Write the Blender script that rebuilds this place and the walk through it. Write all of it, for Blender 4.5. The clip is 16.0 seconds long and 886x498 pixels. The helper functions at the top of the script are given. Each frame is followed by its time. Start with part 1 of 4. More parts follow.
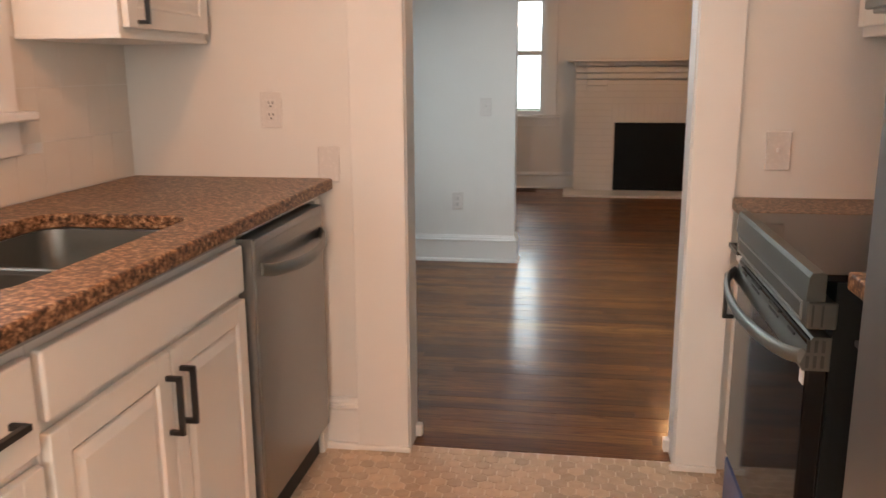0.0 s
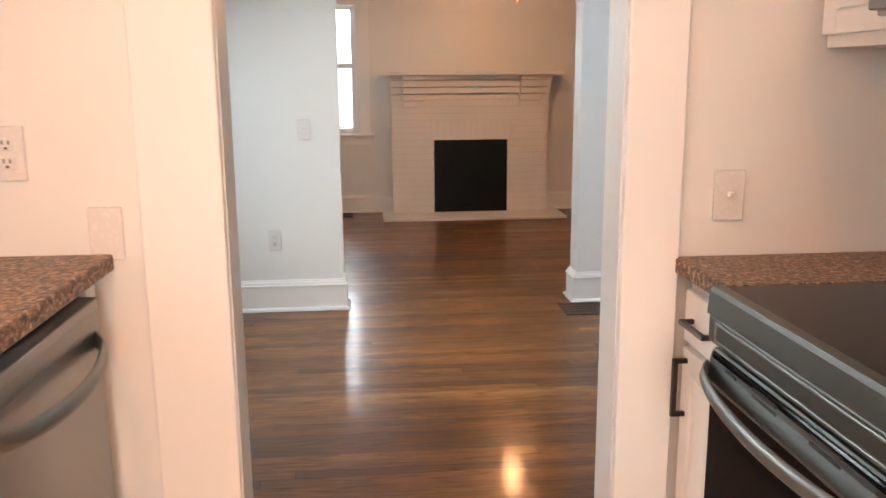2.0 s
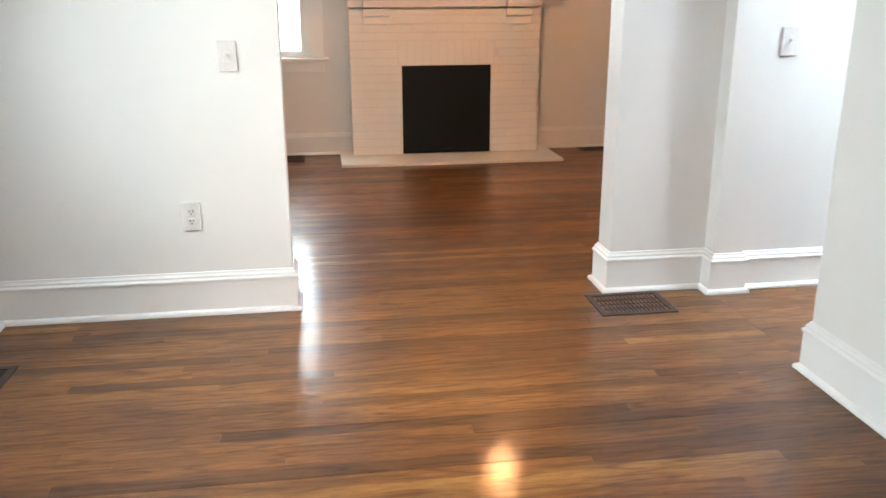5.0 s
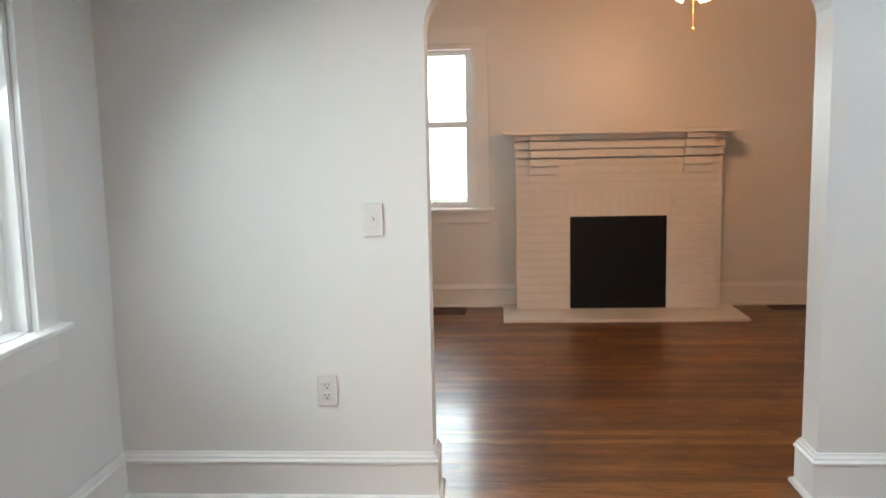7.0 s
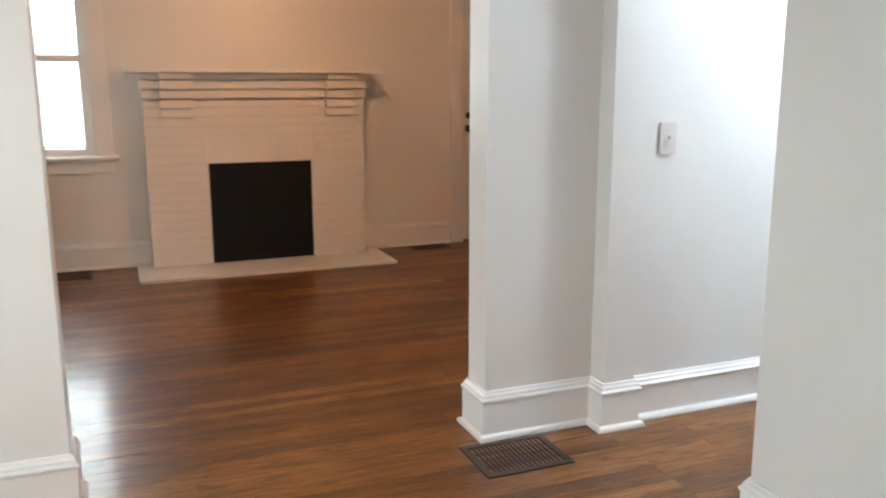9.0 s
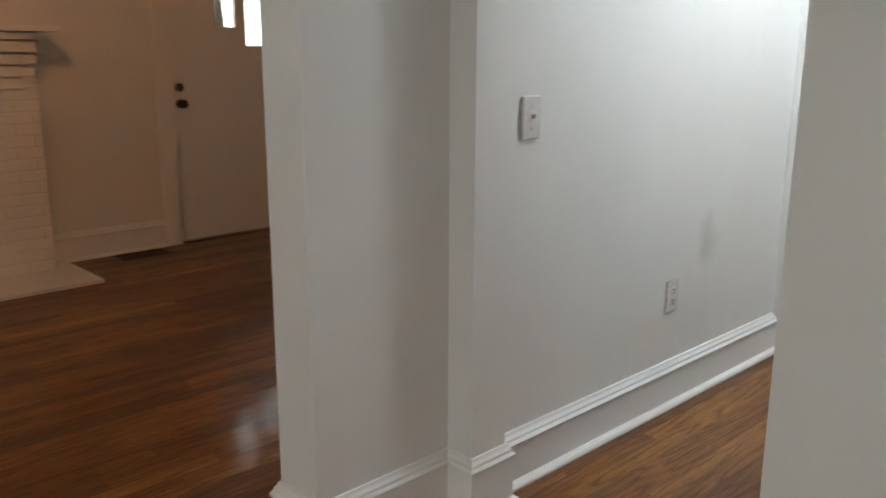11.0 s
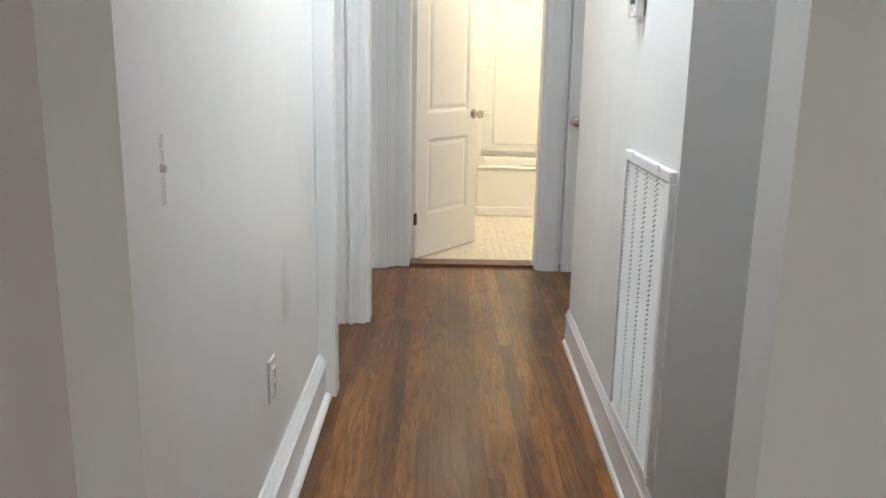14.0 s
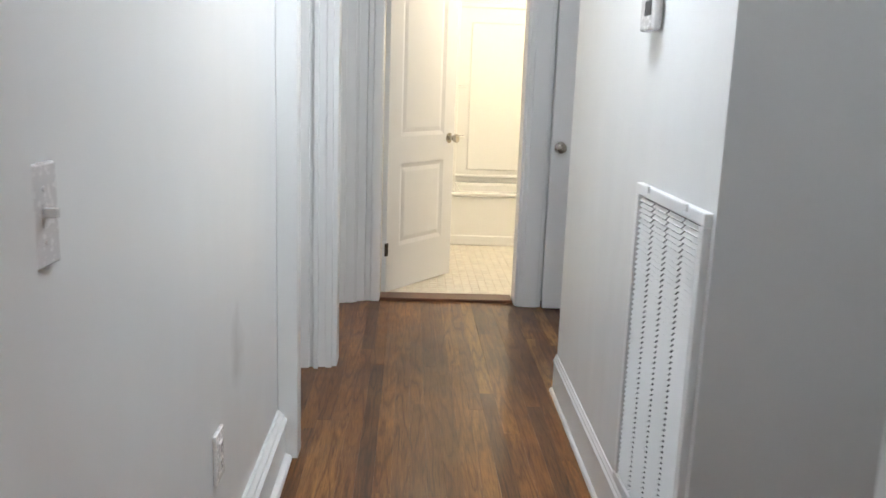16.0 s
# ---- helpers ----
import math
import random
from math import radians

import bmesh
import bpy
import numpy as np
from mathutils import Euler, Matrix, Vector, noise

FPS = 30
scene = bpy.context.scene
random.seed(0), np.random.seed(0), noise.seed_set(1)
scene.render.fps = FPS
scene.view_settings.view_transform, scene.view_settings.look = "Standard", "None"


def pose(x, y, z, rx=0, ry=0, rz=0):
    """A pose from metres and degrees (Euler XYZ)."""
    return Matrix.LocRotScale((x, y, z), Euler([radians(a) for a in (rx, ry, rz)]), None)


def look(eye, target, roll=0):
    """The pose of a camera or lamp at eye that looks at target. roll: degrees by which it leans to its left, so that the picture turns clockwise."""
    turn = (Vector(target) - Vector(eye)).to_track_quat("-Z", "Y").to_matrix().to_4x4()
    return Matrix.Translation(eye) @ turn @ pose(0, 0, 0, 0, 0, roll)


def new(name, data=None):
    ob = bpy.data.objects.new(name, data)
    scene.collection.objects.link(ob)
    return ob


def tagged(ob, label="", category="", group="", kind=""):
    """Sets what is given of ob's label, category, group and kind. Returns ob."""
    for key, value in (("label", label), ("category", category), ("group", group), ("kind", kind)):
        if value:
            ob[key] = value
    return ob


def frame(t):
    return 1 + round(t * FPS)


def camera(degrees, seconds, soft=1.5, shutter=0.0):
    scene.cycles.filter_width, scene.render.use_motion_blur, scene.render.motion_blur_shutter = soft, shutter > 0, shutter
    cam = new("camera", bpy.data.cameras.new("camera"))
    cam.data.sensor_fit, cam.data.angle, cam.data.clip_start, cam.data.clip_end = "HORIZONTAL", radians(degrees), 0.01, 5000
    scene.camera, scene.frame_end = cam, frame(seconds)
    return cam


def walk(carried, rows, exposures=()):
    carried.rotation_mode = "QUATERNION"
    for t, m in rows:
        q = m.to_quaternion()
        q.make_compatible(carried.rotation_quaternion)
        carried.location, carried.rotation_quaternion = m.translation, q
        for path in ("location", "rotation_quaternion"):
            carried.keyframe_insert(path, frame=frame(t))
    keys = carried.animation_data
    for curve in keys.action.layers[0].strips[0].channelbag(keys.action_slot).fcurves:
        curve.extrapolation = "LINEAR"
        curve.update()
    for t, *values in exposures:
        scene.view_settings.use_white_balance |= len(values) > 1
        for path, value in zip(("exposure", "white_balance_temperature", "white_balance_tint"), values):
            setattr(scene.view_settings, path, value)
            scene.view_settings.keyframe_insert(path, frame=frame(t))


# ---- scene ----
cam = camera(56.4, 16.0, shutter=0.5)
PATH = [
    (0, (0.53, -2.607, 1.289), (0.228, -0.677, 0.864), -0.3),
    (0.5, (0.476, -2.464, 1.282), (0.304, -0.523, 0.829), 0.1),
    (1, (0.448, -2.226, 1.301), (0.367, -0.274, 0.873), 0.5),
    (1.5, (0.384, -2.019, 1.302), (0.422, -0.06, 0.9), -0.3),
    (2, (0.316, -1.823, 1.308), (0.491, 0.129, 0.908), -0.4),
    (2.5, (0.299, -1.615, 1.289), (0.533, 0.325, 0.861), 0.4),
    (3, (0.302, -1.344, 1.29), (0.59, 0.59, 0.868), 0.4),
    (3.2, (0.277, -1.253, 1.287), (0.616, 0.673, 0.867), 0.2),
    (5.3, (0.309, -0.295, 1.256), (0.55, 1.6, 0.663), -0.7),
    (5.5, (0.307, -0.204, 1.266), (0.508, 1.696, 0.675), -1.0),
    (6, (0.351, -0.109, 1.281), (0.41, 1.827, 0.78), -0.8),
    (6.5, (0.388, -0.04, 1.294), (0.317, 1.923, 0.92), -0.9),
    (7, (0.399, -0.025, 1.31), (0.27, 1.955, 1.056), -1.2),
    (7.5, (0.415, -0.025, 1.303), (0.284, 1.958, 1.079), -0.6),
    (8, (0.439, 0.002, 1.291), (0.524, 1.983, 1.029), 0.4),
    (8.5, (0.385, 0.175, 1.295), (0.858, 2.093, 0.985), -0.5),
    (9, (0.344, 0.312, 1.274), (1.07, 2.135, 0.884), -0.1),
    (9.2, (0.353, 0.391, 1.264), (1.132, 2.183, 0.836), 0.6),
    (11.3, (0.562, 1.519, 1.244), (1.993, 2.836, 0.774), 0.3),
    (11.5, (0.599, 1.603, 1.253), (2.089, 2.848, 0.772), 0.6),
    (12, (0.678, 1.852, 1.233), (2.373, 2.797, 0.75), 1.1),
    (12.5, (0.759, 2.039, 1.232), (2.597, 2.641, 0.721), 1.3),
    (13, (0.907, 2.201, 1.235), (2.796, 2.605, 0.716), 0.5),
    (13.5, (0.982, 2.315, 1.245), (2.916, 2.464, 0.758), 1.7),
    (14, (0.981, 2.416, 1.26), (2.929, 2.411, 0.804), 1.0),
    (14.5, (0.975, 2.458, 1.26), (2.931, 2.374, 0.848), 1.3),
    (15, (0.985, 2.48, 1.268), (2.947, 2.365, 0.898), 1.1),
    (15.5, (1.126, 2.469, 1.246), (3.089, 2.352, 0.877), 1.6),
    (16, (1.34, 2.457, 1.24), (3.297, 2.371, 0.839), 2.0),
]
walk(cam, [(t, look(eye, target, roll)) for t, eye, target, roll in PATH],
     exposures=[(0.0, -0.32, 6450, 9), (0.5, -0.02, 6450, 9), (1.0, 0.35, 6450, 9), (1.5, 0.45, 6500, 10), (2.0, 0.4, 6400, 10), (3.0, 0.4, 6350, 9), (5.5, 1.02, 6350, 7), (6.0, 0.95, 6350, 7), (6.5, 0.85, 6350, 7), (7.0, 0.42, 6350, 7), (7.5, 0.12, 6350, 7),
                (8.0, 0.22, 6350, 8), (8.5, 0.65, 6350, 8), (9.0, 0.5, 6500, 9), (11.5, -0.63, 7000, 9), (12.0, -0.4, 7000, 9), (12.5, -0.45, 7100, 10), (13.5, -0.48, 7000, 11), (14.5, -0.48, 6750, 12), (16.0, -0.48, 6650, 12)])

# ---- world and large lights ----
world = bpy.data.worlds.new("world")
scene.world = world
world.use_nodes = True
wn = world.node_tree.nodes
sky = wn.new("ShaderNodeTexSky")
sky.sky_type, sky.sun_disc = "NISHITA", False
sky.sun_elevation, sky.sun_rotation = radians(37), radians(119)
wn["Background"].inputs["Strength"].default_value = 0.12
world.node_tree.links.new(sky.outputs[0], wn["Background"].inputs[0])
sun_data = bpy.data.lights.new("sun", "SUN")
sun_data.energy, sun_data.angle, sun_data.color = 4.0, radians(0.6), (1, 0.96, 0.9)
sun = new("sun", sun_data)
sun.matrix_world = look((16, -9, 14), (0, 0, 0))


def area_lamp(name, place, target, sx, sy, watts, colour, spread=180):
    data = bpy.data.lights.new(name, "AREA")
    data.shape, data.size, data.size_y, data.energy, data.color = "RECTANGLE", sx, sy, watts, colour
    data.spread = radians(spread)
    ob = new(name, data)
    ob.matrix_world = look(place, target)
    return ob


def bulb(name, place, radius, watts, colour):
    data = bpy.data.lights.new(name, "POINT")
    data.shadow_soft_size, data.energy, data.color = radius, watts, colour
    ob = new(name, data)
    ob.location = place
    return ob


WARM = (1.0, 0.41, 0.18)
FANLIGHT = (1.0, 0.43, 0.175)
# daylight through the window openings
area_lamp("dining_window_daylight", (-1.12, 1.89, 1.42), (0.7, 1.8, -0.15), 0.9, 1.2, 16.5, (0.91, 0.99, 1.0), 155)
area_lamp("living_window_daylight", (-0.18, 6.66, 1.43), (-0.18, 3, 1.0), 0.8, 1.15, 6, (0.86, 0.95, 1.0))
area_lamp("kitchen_window_daylight", (-1.03, -1.3, 1.66), (1, -1.3, 1.2), 1.0, 0.8, 2.0, (0.85, 0.94, 1.0))
area_lamp("back_door_daylight", (0.42, -4.36, 1.35), (0.42, 0, 0.4), 0.7, 1.2, 44, (1.0, 0.86, 0.73))
area_lamp("bedroom_window_daylight", (4.75, 4.66, 1.45), (4.75, 2.0, 0.9), 1.5, 1.1, 2, (0.82, 0.92, 1.0))
# lamps of the place
area_lamp("kitchen_ceiling_lamp", (-0.13, -1.74, 2.30), (-0.13, -1.739, 0), 0.12, 0.12, 21.5, WARM)
area_lamp("kitchen_ceiling_lamp", (0.95, -2.35, 2.30), (0.95, -2.349, 0), 0.12, 0.12, 18, WARM)
bulb("fan_bulb", (1.49, 4.7, 2.02), 0.04, 23, FANLIGHT)
bulb("hall_ceiling_bulb", (3.40, 2.20, 2.26), 0.12, 98, (0.78, 0.88, 1.0))
bulb("bath_ceiling_bulb", (6.85, 1.25, 2.25), 0.12, 115, (1.0, 0.88, 0.68))


# ---- materials ----
def shader(name):
    m = bpy.data.materials.new(name)
    m.use_nodes = True
    nt = m.node_tree
    return m, nt, nt.nodes["Principled BSDF"]


def node(nt, kind, **inputs):
    n = nt.nodes.new(kind)
    for k, v in inputs.items():
        n.inputs[k.replace("_", " ")].default_value = v
    return n


def ramp(nt, src, stops):
    r = nt.nodes.new("ShaderNodeValToRGB")
    els = r.color_ramp.elements
    while len(els) < len(stops):
        els.new(0.5)
    for e, (p, c) in zip(els, stops):
        e.position, e.color = p, (*c, 1)
    nt.links.new(src, r.inputs[0])
    return r.outputs[0]


def bump(nt, bsdf, src, strength, distance=0.002):
    b = node(nt, "ShaderNodeBump", Strength=strength, Distance=distance)
    nt.links.new(src, b.inputs["Height"])
    nt.links.new(b.outputs[0], bsdf.inputs["Normal"])
    return b


def position(nt, scale=(1, 1, 1)):
    g = nt.nodes.new("ShaderNodeNewGeometry")
    m = nt.nodes.new("ShaderNodeMapping")
    m.inputs["Scale"].default_value = scale
    nt.links.new(g.outputs["Position"], m.inputs["Vector"])
    return m.outputs[0]


def noise_tex(nt, vec, scale, detail=4, rough=0.55):
    n = node(nt, "ShaderNodeTexNoise", Scale=scale, Detail=detail, Roughness=rough)
    nt.links.new(vec, n.inputs["Vector"])
    return n.outputs[0]


def paint(name, colour, roughness, spread=0.03, orange=0.15, uneven=0.002, smudge=None):
    """Rolled or brushed paint: faint mottling, orange peel, slight sheen changes."""
    m, nt, b = shader(name)
    v = position(nt)
    big = noise_tex(nt, v, 1.6, 3)
    lo = tuple(max(0, c * (1 - spread)) for c in colour)
    hi = tuple(min(1, c * (1 + spread)) for c in colour)
    col = ramp(nt, big, [(0.3, lo), (0.7, hi)])
    if smudge:
        # a rubbed grey mark on the paint, taller than wide
        off = nt.nodes.new("ShaderNodeVectorMath")
        off.operation = "SUBTRACT"
        off.inputs[1].default_value = smudge
        nt.links.new(v, off.inputs[0])
        sc = nt.nodes.new("ShaderNodeVectorMath")
        sc.operation = "MULTIPLY"
        sc.inputs[1].default_value = (6.0, 4.0, 4.0)
        nt.links.new(off.outputs[0], sc.inputs[0])
        ln = nt.nodes.new("ShaderNodeVectorMath")
        ln.operation = "LENGTH"
        nt.links.new(sc.outputs[0], ln.inputs[0])
        ad = nt.nodes.new("ShaderNodeMath")
        nt.links.new(ln.outputs["Value"], ad.inputs[0])
        nt.links.new(noise_tex(nt, v, 9, 4), ad.inputs[1])
        mark = ramp(nt, ad.outputs[0], [(0.45, (0.72, 0.71, 0.69)), (1.35, (1, 1, 1))])
        mx = nt.nodes.new("ShaderNodeMix")
        mx.data_type, mx.blend_type = "RGBA", "MULTIPLY"
        mx.inputs["Factor"].default_value = 1.0
        nt.links.new(col, mx.inputs[6])
        nt.links.new(mark, mx.inputs[7])
        col = mx.outputs[2]
    nt.links.new(col, b.inputs["Base Color"])
    fine = noise_tex(nt, v, 260, 2)
    wave = node(nt, "ShaderNodeBump", Strength=1.0, Distance=uneven)
    nt.links.new(noise_tex(nt, position(nt, (1, 1, 0.35)), 3.2, 2), wave.inputs["Height"])
    fb = bump(nt, b, fine, orange, 0.001)
    nt.links.new(wave.outputs[0], fb.inputs["Normal"])
    rr = nt.nodes.new("ShaderNodeMapRange")
    rr.inputs["To Min"].default_value, rr.inputs["To Max"].default_value = roughness - 0.05, roughness + 0.07
    nt.links.new(noise_tex(nt, v, 5, 3), rr.inputs["Value"])
    nt.links.new(rr.outputs[0], b.inputs["Roughness"])
    return m


def plain(name, colour, roughness=0.5, metallic=0.0, grain=0.0, spec=0.5):
    m, nt, b = shader(name)
    b.inputs["Specular IOR Level"].default_value = spec
    b.inputs["Base Color"].default_value = (*colour, 1)
    b.inputs["Roughness"].default_value, b.inputs["Metallic"].default_value = roughness, metallic
    v = position(nt)
    f = noise_tex(nt, v, 90, 3)
    rr = nt.nodes.new("ShaderNodeMapRange")
    rr.inputs["To Min"].default_value, rr.inputs["To Max"].default_value = max(0.02, roughness - 0.05), min(1, roughness + 0.08)
    nt.links.new(f, rr.inputs["Value"])
    nt.links.new(rr.outputs[0], b.inputs["Roughness"])
    if grain:
        bump(nt, b, f, grain, 0.001)
    return m


def brushed(name, colour, roughness, scale):
    m, nt, b = shader(name)
    v = position(nt, scale)
    n = noise_tex(nt, v, 60, 4)
    nt.links.new(ramp(nt, n, [(0.25, tuple(c * 0.82 for c in colour)), (0.75, colour)]), b.inputs["Base Color"])
    b.inputs["Metallic"].default_value = 1
    rr = nt.nodes.new("ShaderNodeMapRange")
    rr.inputs["To Min"].default_value, rr.inputs["To Max"].default_value = roughness - 0.06, roughness + 0.1
    nt.links.new(n, rr.inputs["Value"])
    nt.links.new(rr.outputs[0], b.inputs["Roughness"])
    bump(nt, b, n, 0.06, 0.0005)
    return m


def wood_floor(name, per_island):
    """Old oak strips: colour by strip, cathedral grain, dark stains, worn varnish."""
    m, nt, b = shader(name)
    g = nt.nodes.new("ShaderNodeNewGeometry")
    if per_island:
        rnd = g.outputs["Random Per Island"]
    else:
        rnd = nt.nodes.new("ShaderNodeObjectInfo").outputs["Random"]
    off = node(nt, "ShaderNodeVectorMath")
    off.operation = "SCALE"
    off.inputs[0].default_value = (37.0, 11.0, 23.0)
    nt.links.new(rnd, off.inputs["Scale"])
    add = nt.nodes.new("ShaderNodeVectorMath")
    nt.links.new(g.outputs["Position"], add.inputs[0])
    nt.links.new(off.outputs[0], add.inputs[1])
    mp = nt.nodes.new("ShaderNodeMapping")
    mp.inputs["Scale"].default_value = (1.7, 20, 3)
    nt.links.new(add.outputs[0], mp.inputs["Vector"])
    field = noise_tex(nt, mp.outputs[0], 1.0, 1.5, 0.4)
    mul = nt.nodes.new("ShaderNodeMath")
    mul.operation = "MULTIPLY"
    mul.inputs[1].default_value = 11.0
    nt.links.new(field, mul.inputs[0])
    rings = nt.nodes.new("ShaderNodeMath")
    rings.operation = "PINGPONG"
    rings.inputs[1].default_value = 1.0
    nt.links.new(mul.outputs[0], rings.inputs[0])
    mp2 = nt.nodes.new("ShaderNodeMapping")
    mp2.inputs["Scale"].default_value = (4.5, 95, 10)
    nt.links.new(add.outputs[0], mp2.inputs["Vector"])
    pores = noise_tex(nt, mp2.outputs[0], 3.0, 5, 0.65)
    base = ramp(nt, rnd, [(0.0, (0.135, 0.053, 0.015)), (0.2, (0.19, 0.075, 0.020)), (0.5, (0.285, 0.121, 0.031)), (0.72, (0.215, 0.083, 0.020)), (0.92, (0.32, 0.145, 0.039)), (1.0, (0.43, 0.225, 0.066))])
    grain = ramp(nt, rings.outputs[0], [(0.0, (0.54, 0.45, 0.38)), (0.30, (0.87, 0.83, 0.80)), (0.7, (1.0, 1.0, 1.0))])
    por = ramp(nt, pores, [(0.34, (0.48, 0.43, 0.39)), (0.60, (1, 1, 1))])
    stain = ramp(nt, noise_tex(nt, position(nt, (1, 2.2, 1)), 1.3, 5), [(0.34, (0.52, 0.47, 0.45)), (0.60, (1, 1, 1))])
    col = base
    for layer in (grain, por, stain):
        mx = nt.nodes.new("ShaderNodeMix")
        mx.data_type, mx.blend_type = "RGBA", "MULTIPLY"
        mx.inputs["Factor"].default_value = 1.0
        nt.links.new(col, mx.inputs[6])
        nt.links.new(layer, mx.inputs[7])
        col = mx.outputs[2]
    nt.links.new(col, b.inputs["Base Color"])
    rr = nt.nodes.new("ShaderNodeMapRange")
    rr.inputs["To Min"].default_value, rr.inputs["To Max"].default_value = 0.30, 0.48
    nt.links.new(noise_tex(nt, position(nt), 7, 5), rr.inputs["Value"])
    nt.links.new(rr.outputs[0], b.inputs["Roughness"])
    b.inputs["Coat Weight"].default_value, b.inputs["Coat Roughness"].default_value = 0.36, 0.13
    b.inputs["Specular IOR Level"].default_value = 0.22
    hh = nt.nodes.new("ShaderNodeMath")
    hh.operation = "MULTIPLY_ADD"
    hh.inputs[1].default_value = 0.25
    nt.links.new(pores, hh.inputs[0])
    nt.links.new(noise_tex(nt, position(nt, (1, 3, 1)), 9, 3), hh.inputs[2])
    bp = bump(nt, b, hh.outputs[0], 0.10, 0.0012)
    nt.links.new(bp.outputs[0], b.inputs["Coat Normal"])
    return m


def granite():
    m, nt, b = shader("granite")
    v = position(nt)
    n1 = noise_tex(nt, v, 74, 6, 0.72)
    c = ramp(nt, n1, [(0.36, (0.016, 0.011, 0.009)), (0.45, (0.095, 0.055, 0.034)), (0.53, (0.25, 0.138, 0.075)), (0.61, (0.45, 0.30, 0.185)), (0.70, (0.62, 0.52, 0.40))])
    vo = node(nt, "ShaderNodeTexVoronoi", Scale=170.0)
    nt.links.new(v, vo.inputs["Vector"])
    s = ramp(nt, vo.outputs["Color"], [(0.22, (0.22, 0.16, 0.13)), (0.45, (0.9, 0.88, 0.86)), (0.85, (1.25, 1.2, 1.15))])
    mx = nt.nodes.new("ShaderNodeMix")
    mx.data_type, mx.blend_type = "RGBA", "MULTIPLY"
    mx.inputs["Factor"].default_value = 0.75
    nt.links.new(c, mx.inputs[6])
    nt.links.new(s, mx.inputs[7])
    nt.links.new(mx.outputs[2], b.inputs["Base Color"])
    b.inputs["Roughness"].default_value = 0.34
    b.inputs["Specular IOR Level"].default_value = 0.22
    bump(nt, b, n1, 0.05, 0.001)
    return m


def tile(name, colour, spread, roughness, per_island):
    m, nt, b = shader(name)
    if per_island:
        rnd = nt.nodes.new("ShaderNodeNewGeometry").outputs["Random Per Island"]
    else:
        rnd = nt.nodes.new("ShaderNodeObjectInfo").outputs["Random"]
    lo, hi = tuple(c * (1 - spread) for c in colour), tuple(min(1, c * (1 + spread)) for c in colour)
    c = ramp(nt, rnd, [(0.0, lo), (1.0, hi)])
    st = ramp(nt, noise_tex(nt, position(nt), 30, 4), [(0.3, (0.86, 0.84, 0.82)), (0.6, (1, 1, 1))])
    mx = nt.nodes.new("ShaderNodeMix")
    mx.data_type, mx.blend_type = "RGBA", "MULTIPLY"
    mx.inputs["Factor"].default_value = 1
    nt.links.new(c, mx.inputs[6])
    nt.links.new(st, mx.inputs[7])
    nt.links.new(mx.outputs[2], b.inputs["Base Color"])
    b.inputs["Roughness"].default_value = roughness
    return m


def glass():
    m, nt, b = shader("glass")
    b.inputs["Base Color"].default_value = (0.97, 1, 0.99, 1)
    b.inputs["Roughness"].default_value, b.inputs["Transmission Weight"].default_value, b.inputs["IOR"].default_value = 0.0, 1.0, 1.45
    return m


def glow(name, colour, strength):
    m, nt, b = shader(name)
    b.inputs["Base Color"].default_value = (*colour, 1)
    b.inputs["Emission Color"].default_value, b.inputs["Emission Strength"].default_value = (*colour, 1), strength
    return m


WALL = paint("wall_paint", (0.745, 0.745, 0.73), 0.36, 0.025, 0.12, 0.010)
HALLWALL = paint("hall_wall_paint", (0.745, 0.745, 0.73), 0.36, 0.025, 0.12, 0.010, (3.28, 2.866, 0.57))
CEIL = paint("ceiling_paint", (0.82, 0.82, 0.81), 0.75, 0.02, 0.2)
TRIM = paint("trim_paint", (0.79, 0.79, 0.78), 0.30, 0.02, 0.05)
BRICKP = paint("painted_brick", (0.80, 0.79, 0.77), 0.42, 0.05, 0.6)
MORTAR = paint("painted_mortar", (0.74, 0.73, 0.71), 0.6, 0.05, 0.7)
CAB = paint("cabinet_paint", (0.80, 0.79, 0.76), 0.33, 0.02, 0.05)
# grey that paints shade into the toe kicks and below the countertop
CABSHADE = plain("cabinet_painted_shade", (0.36, 0.35, 0.34), 0.5)
OAK = wood_floor("oak_floor", False)
OAKJ = wood_floor("oak_floor_joined", True)
SUB = plain("subfloor", (0.03, 0.015, 0.008), 0.8)
THRESH = plain("dark_stained_oak", (0.12, 0.05, 0.025), 0.35)
GRANITE = granite()
STEEL = brushed("stainless_steel", (0.32, 0.318, 0.305), 0.30, (60, 60, 1))
STEELH = brushed("stainless_horizontal", (0.27, 0.275, 0.262), 0.40, (1, 1, 30))
RANGESTEEL = brushed("range_stainless", (0.15, 0.152, 0.140), 0.42, (1, 1, 30))
DARKSTEEL = brushed("dark_stainless", (0.33, 0.33, 0.33), 0.30, (60, 60, 1))
BLACKGLASS = plain("black_glass", (0.005, 0.004, 0.004), 0.035, spec=0.14)
BLACK = plain("black_metal", (0.012, 0.012, 0.013), 0.38)
SOOT = plain("black_panel", (0.005, 0.008, 0.010), 0.5, 0, 0.2, 0.2)
PLASTIC = plain("white_plastic", (0.70, 0.68, 0.665), 0.25)
SLOT = plain("dark_slot", (0.03, 0.03, 0.03), 0.6)
NICKEL = plain("satin_nickel", (0.46, 0.43, 0.39), 0.25, 1.0)
BRASS = plain("brass", (0.62, 0.38, 0.12), 0.3, 1.0)
BRONZE = plain("dark_bronze", (0.06, 0.045, 0.035), 0.4, 0.8)
VENTMETAL = plain("brown_register_metal", (0.050, 0.036, 0.032), 0.6, 0.0, 0.1, 0.25)
